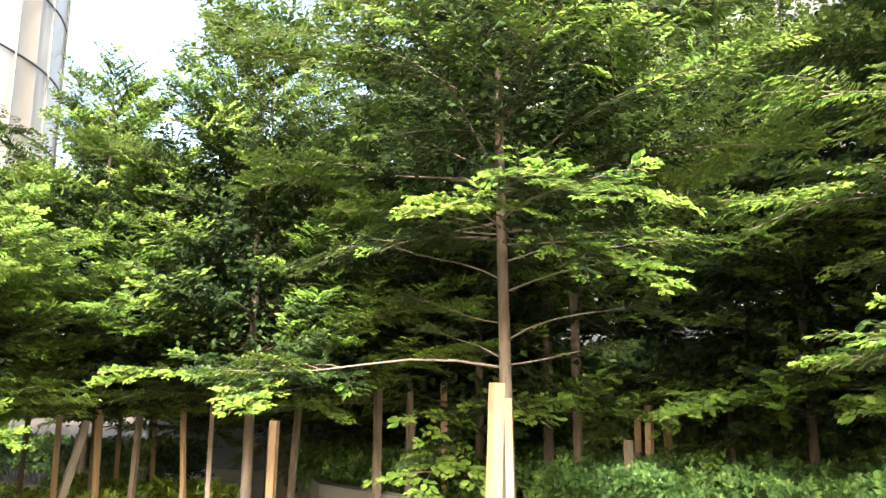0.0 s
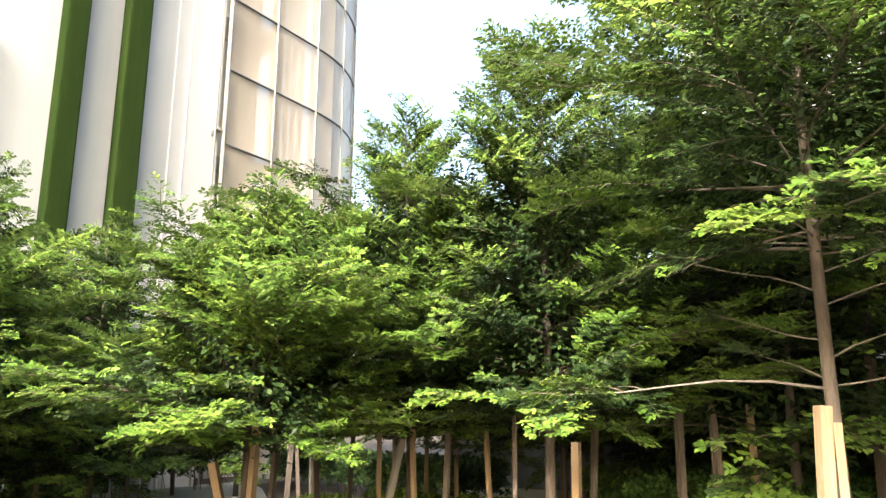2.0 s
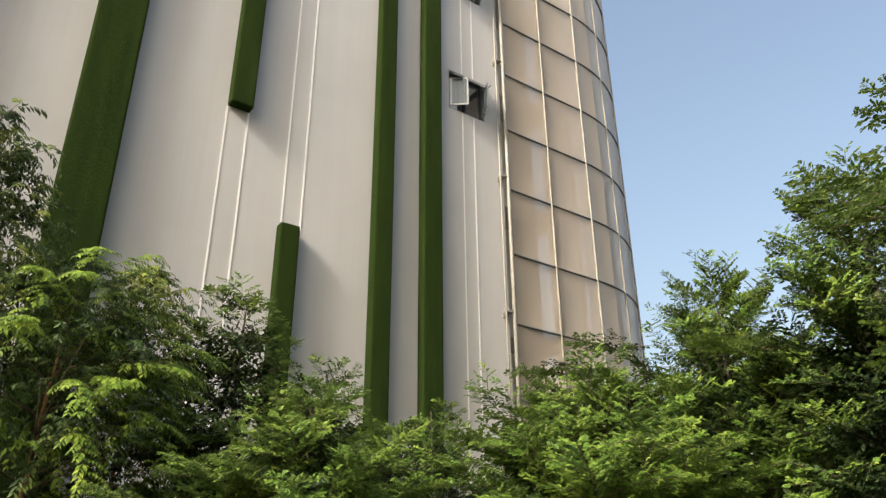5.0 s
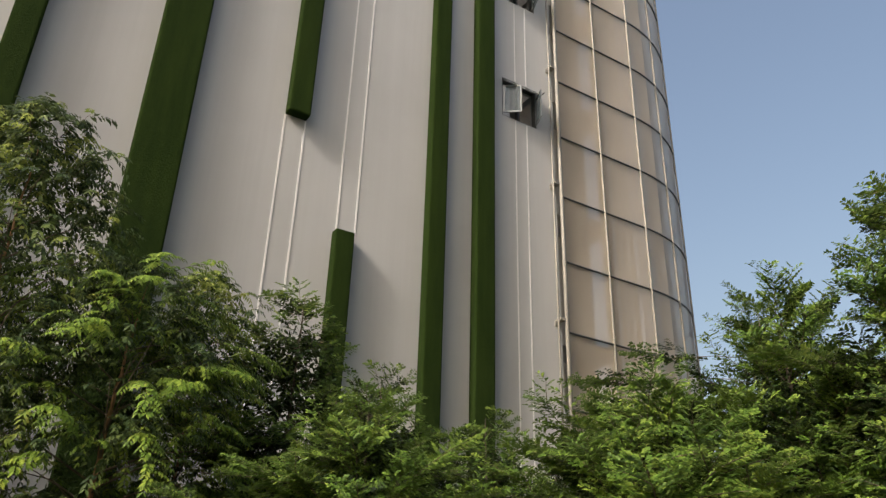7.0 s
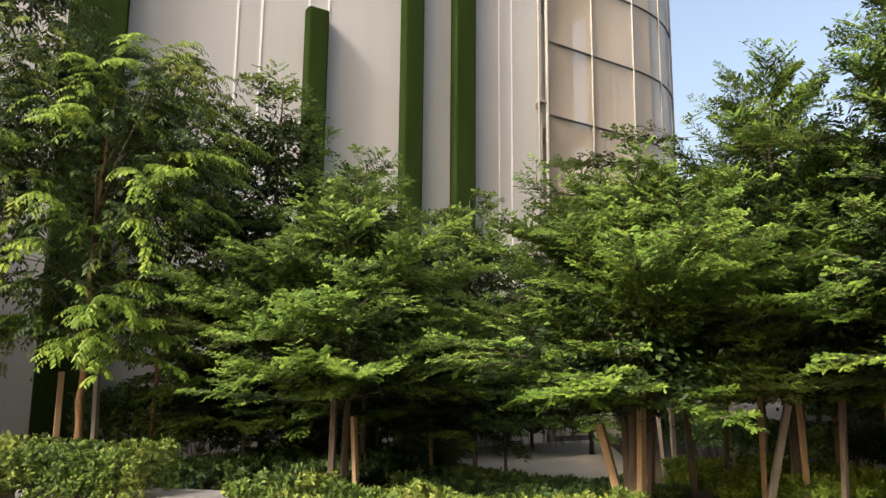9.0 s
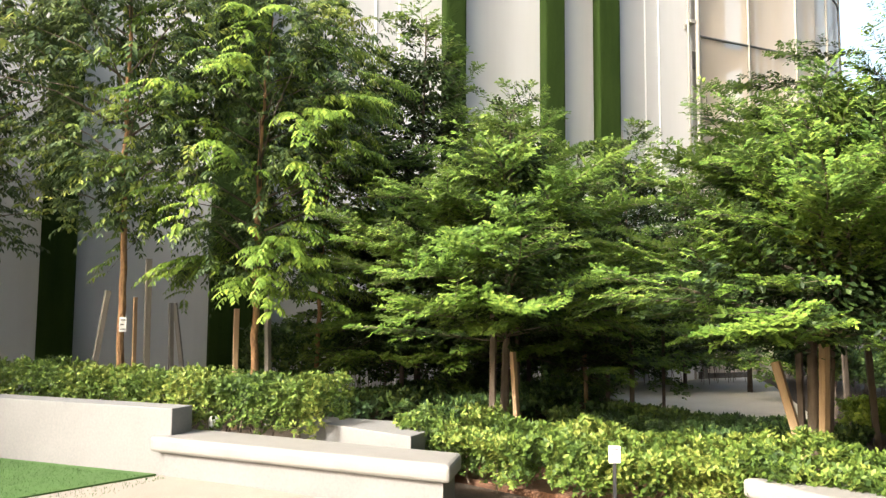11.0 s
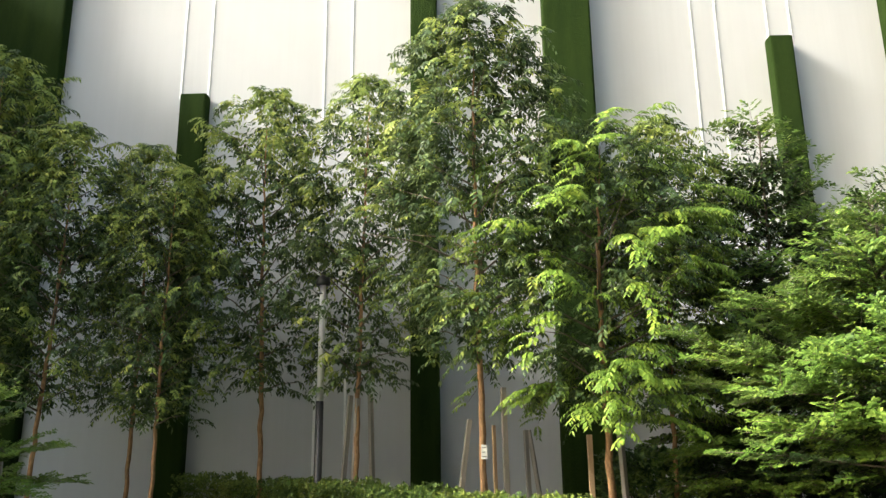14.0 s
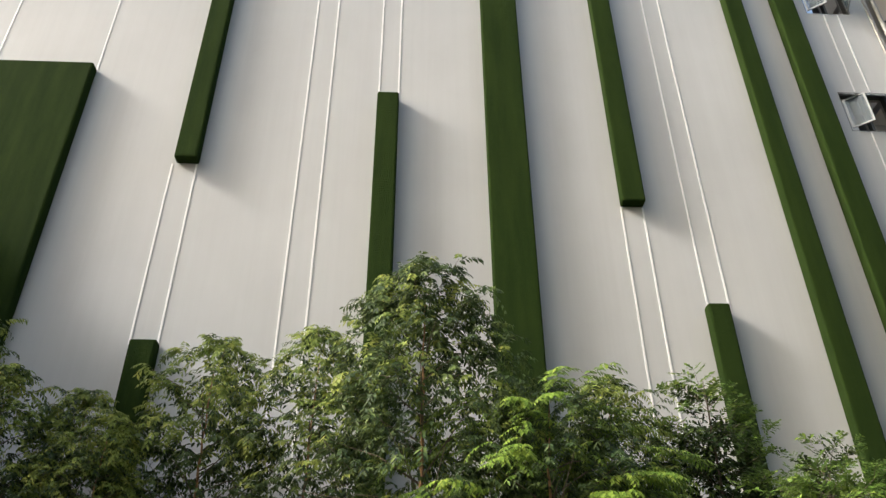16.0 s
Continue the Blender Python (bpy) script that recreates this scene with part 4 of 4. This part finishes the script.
hedge([(-10.3, 3.0), (-11.6, 5.0), (-13.4, 7.6)], 2.6, 0.42, 0.0, "leaf_shrub", "low dark groundcover under the trees", 800, 0.085, 10, "shrub_bed", "stuff")
hedge([(-13.9, 2.0), (-14.4, 8.0), (-14.5, 13.5)], 1.0, 1.35, 0.0, "leaf_shrub", "dark shrubs along the foot of the building", 500, 0.1, 11, "shrub_bed", "stuff")
flat("planting_bed", [(-8.3, 2.3), (-6.6, 3.0), (-5.2, 3.9), (-3.0, 4.4), (-3.0, 5.5), (-8.6, 3.6)], 0.03, "mulch", "reddish mulch under the hedge")


# ---------------------------------------------------------------- stakes
def stake(foot, top, w, mat, label):
    """A sawn post from its foot to its head."""
    f, t = Vector((*foot, -0.05)), Vector(top)
    q = (t - f).to_track_quat("Z", "Y").to_matrix().to_4x4()
    bm = bmesh.new()
    box(bm, (-w / 2, -w / 2, 0), (w / 2, w / 2, (t - f).length), 0.006)
    ob = tagged(part("support_stake", bm, mat), label, "stake", "tree stakes")
    ob.matrix_basis = Matrix.Translation(f) @ q
    return ob


PALE, GREY = "pale sawn timber stake tied to a young tree", "weathered grey timber stake beside a tree"
stake((-0.95, 6.44), (-0.88, 6.5, 1.62), 0.095, "stake", PALE)
stake((-0.79, 6.46), (-0.795, 6.5, 1.5), 0.06, "stake", PALE)
stake((-12.3, -0.6), (-12.37, -0.35, 1.84), 0.07, "stake_grey", GREY)
stake((-12.55, 0.2), (-12.65, 0.18, 2.32), 0.08, "stake_grey", GREY)
stake((-12.2, 0.02), (-12.26, 0.0, 1.75), 0.05, "stake", PALE)
stake((-13.15, -2.4), (-13.25, -2.25, 2.26), 0.07, "stake_grey", GREY)
stake((-13.5, -1.88), (-13.59, -1.97, 2.29), 0.07, "stake_grey", GREY)
stake((-13.1, -2.2), (-12.97, -2.1, 2.2), 0.07, "stake_grey", GREY)
stake((-11.47, 1.27), (-11.5, 1.27, 1.6), 0.07, "stake", PALE)
stake((-11.69, 1.78), (-11.74, 1.74, 1.65), 0.07, "stake_grey", GREY)
stake((-14.4, 0.95), (-14.51, 0.72, 1.7), 0.07, "stake_grey", GREY)
stake((-14.4, 0.7), (-14.5, 0.66, 1.7), 0.07, "stake_grey", GREY)
stake((-8.82, 3.82), (-8.86, 3.86, 1.73), 0.07, "bark", "weathered brown timber stake beside a tree")
stake((-8.75, 4.14), (-8.84, 4.11, 1.1), 0.06, "stake", PALE)
stake((-5.82, 5.68), (-5.82, 5.75, 1.47), 0.07, "stake", PALE)
stake((-6.05, 5.8), (-6.32, 5.66, 1.1), 0.08, "stake", PALE)
stake((-3.3, 7.6), (-3.3, 7.67, 1.3), 0.08, "stake", PALE)
stake((-5.7, 7.5), (-5.5, 7.75, 1.3), 0.075, "stake_grey", GREY)
stake((0.3, 11.84), (0.31, 11.91, 1.36), 0.09, "stake", PALE)
stake((0.4, 11.3), (0.46, 11.41, 1.4), 0.09, "stake", PALE)
stake((0.75, 11.8), (0.7, 11.89, 1.22), 0.09, "stake", PALE)
stake((-0.42, 9.3), (-0.39, 9.41, 2.7), 0.085, "bark", "dark round timber stake beside a tree")
stake((-0.8, 9.9), (-0.76, 9.98, 2.7), 0.085, "bark", "dark round timber stake beside a tree")
stake((0.13, 8.85), (0.14, 8.92, 1.06), 0.1, "bark", "short dark timber stake in the shrubs")
stake((-2.0, 9.62), (-2.02, 9.69, 1.7), 0.08, "stake", PALE)
rng_s = random.Random(9)
for x, y in ((-7.05, 6.85), (-6.68, 6.8), (-8.76, 9.24), (-8.94, 9.76), (-9.14, 10.26), (-7.06, 8.1), (-6.72, 8.26), (-5.93, 7.88), (-6.14, 8.85), (-5.35, 7.81),
             (-6.82, 10.2), (-4.98, 7.82), (-6.96, 11.31), (-4.71, 8.46), (-4.07, 7.79), (-3.74, 9.06), (-2.18, 9.09), (-2.36, 9.25), (-2.64, 8.95), (-9.8, 7.2),
             (-10.6, 6.4), (-11.3, 7.3), (1.5, 11.4), (2.4, 11.6), (-9.4, -5.7), (-9.7, -6.1), (-9.8, -5.8)):
    k = "bark" if -4.2 < x < -2 else rng_s.choice(("stake", "stake_grey", "bark", "bark", "bark"))
    stake((x, y), (x + rng_s.uniform(-0.12, 0.12), y + rng_s.uniform(-0.15, 0.15), rng_s.uniform(1.5, 1.9)), rng_s.uniform(0.045, 0.075), k,
          {"stake": PALE, "stake_grey": GREY, "bark": "dark rough timber stake under the trees"}[k])


# ---------------------------------------------------------------- lamp post, labels, bollard
def lamp_post():
    root = tagged(new("lamp_post"), "slim lamp post, black below and grey above, behind the hedge", "lamp post")
    V, Fc = tube_arrays([[((0, 0, 0), 0.07), ((0, 0, 0.5), 0.07), ((0, 0, 0.55), 0.06), ((0, 0, 2.15), 0.06)]], 14)
    mesh_object("sleeve", V, Fc, "black", root, "black lower sleeve", True)
    V, Fc = tube_arrays([[((0, 0, 2.15), 0.055), ((0, 0, 4.0), 0.05)]], 14)
    mesh_object("pole", V, Fc, "galvanised", root, "pale grey upper pole", True)
    V, Fc = tube_arrays([[((0, 0, 3.98), 0.11), ((0, 0, 4.02), 0.12), ((0, 0, 4.1), 0.1), ((0, 0, 4.14), 0.03)]], 16)
    mesh_object("cap", V, Fc, "black", root, "", True)
    V, Fc = tube_arrays([[((0, 0, -0.05), 0.14), ((0, 0, 0.03), 0.14), ((0, 0, 0.05), 0.08)]], 14)
    mesh_object("base_plate", V, Fc, "black", root, "", True)
    root.matrix_basis = pose(-12.75, -2.66, 0.0)


def plant_label(x, y, z, turn, w, h, bars, post):
    root = tagged(new("plant_label"), "small white plant label with grey printed lines", "label", "plant labels")
    bm = bmesh.new()
    box(bm, (-w / 2, -0.004, 0), (w / 2, 0.004, h), 0.003)
    part("plate", bm, "white", root)
    for i in range(bars):
        zz = h * (0.8 - 0.62 * i / max(1, bars - 1))
        bm = bmesh.new()
        box(bm, (-w * 0.35, -0.0065, zz - h * 0.04), (w * (0.35 - 0.18 * (i % 2)), -0.0045, zz + h * 0.04))
        part("printed_line", bm, "ink", root)
    if post:
        bm = bmesh.new()
        box(bm, (-0.012, 0.005, -post), (0.012, 0.02, h * 0.7))
        part("post", bm, "black", root)
    root.matrix_basis = pose(x, y, z, 0, 0, turn)


def bollard():
    root = tagged(new("bollard_light"), "small white bollard light at the hedge foot", "light")
    V, Fc = tube_arrays([[((0, 0, -0.3), 0.05), ((0, 0, 0.1), 0.05)]], 12)
    mesh_object("stem", V, Fc, "alu", root, "", True)
    V, Fc = tube_arrays([[((0, 0, 0.1), 0.07), ((0, 0, 0.2), 0.072), ((0, 0, 0.235), 0.06)]], 14)
    mesh_object("cap", V, Fc, "white", root, "white round cap", True)
    root.matrix_basis = pose(-9.02, 0.69, 0.24)


lamp_post()
plant_label(-11.47, -0.17, 1.29, 90, 0.085, 0.19, 3, 0)
plant_label(-5.45, 3.06, 0.46, 60, 0.085, 0.125, 3, 0.47)
plant_label(-0.17, 9.3, 0.45, 10, 0.2, 0.22, 2, 0.45)
bollard()
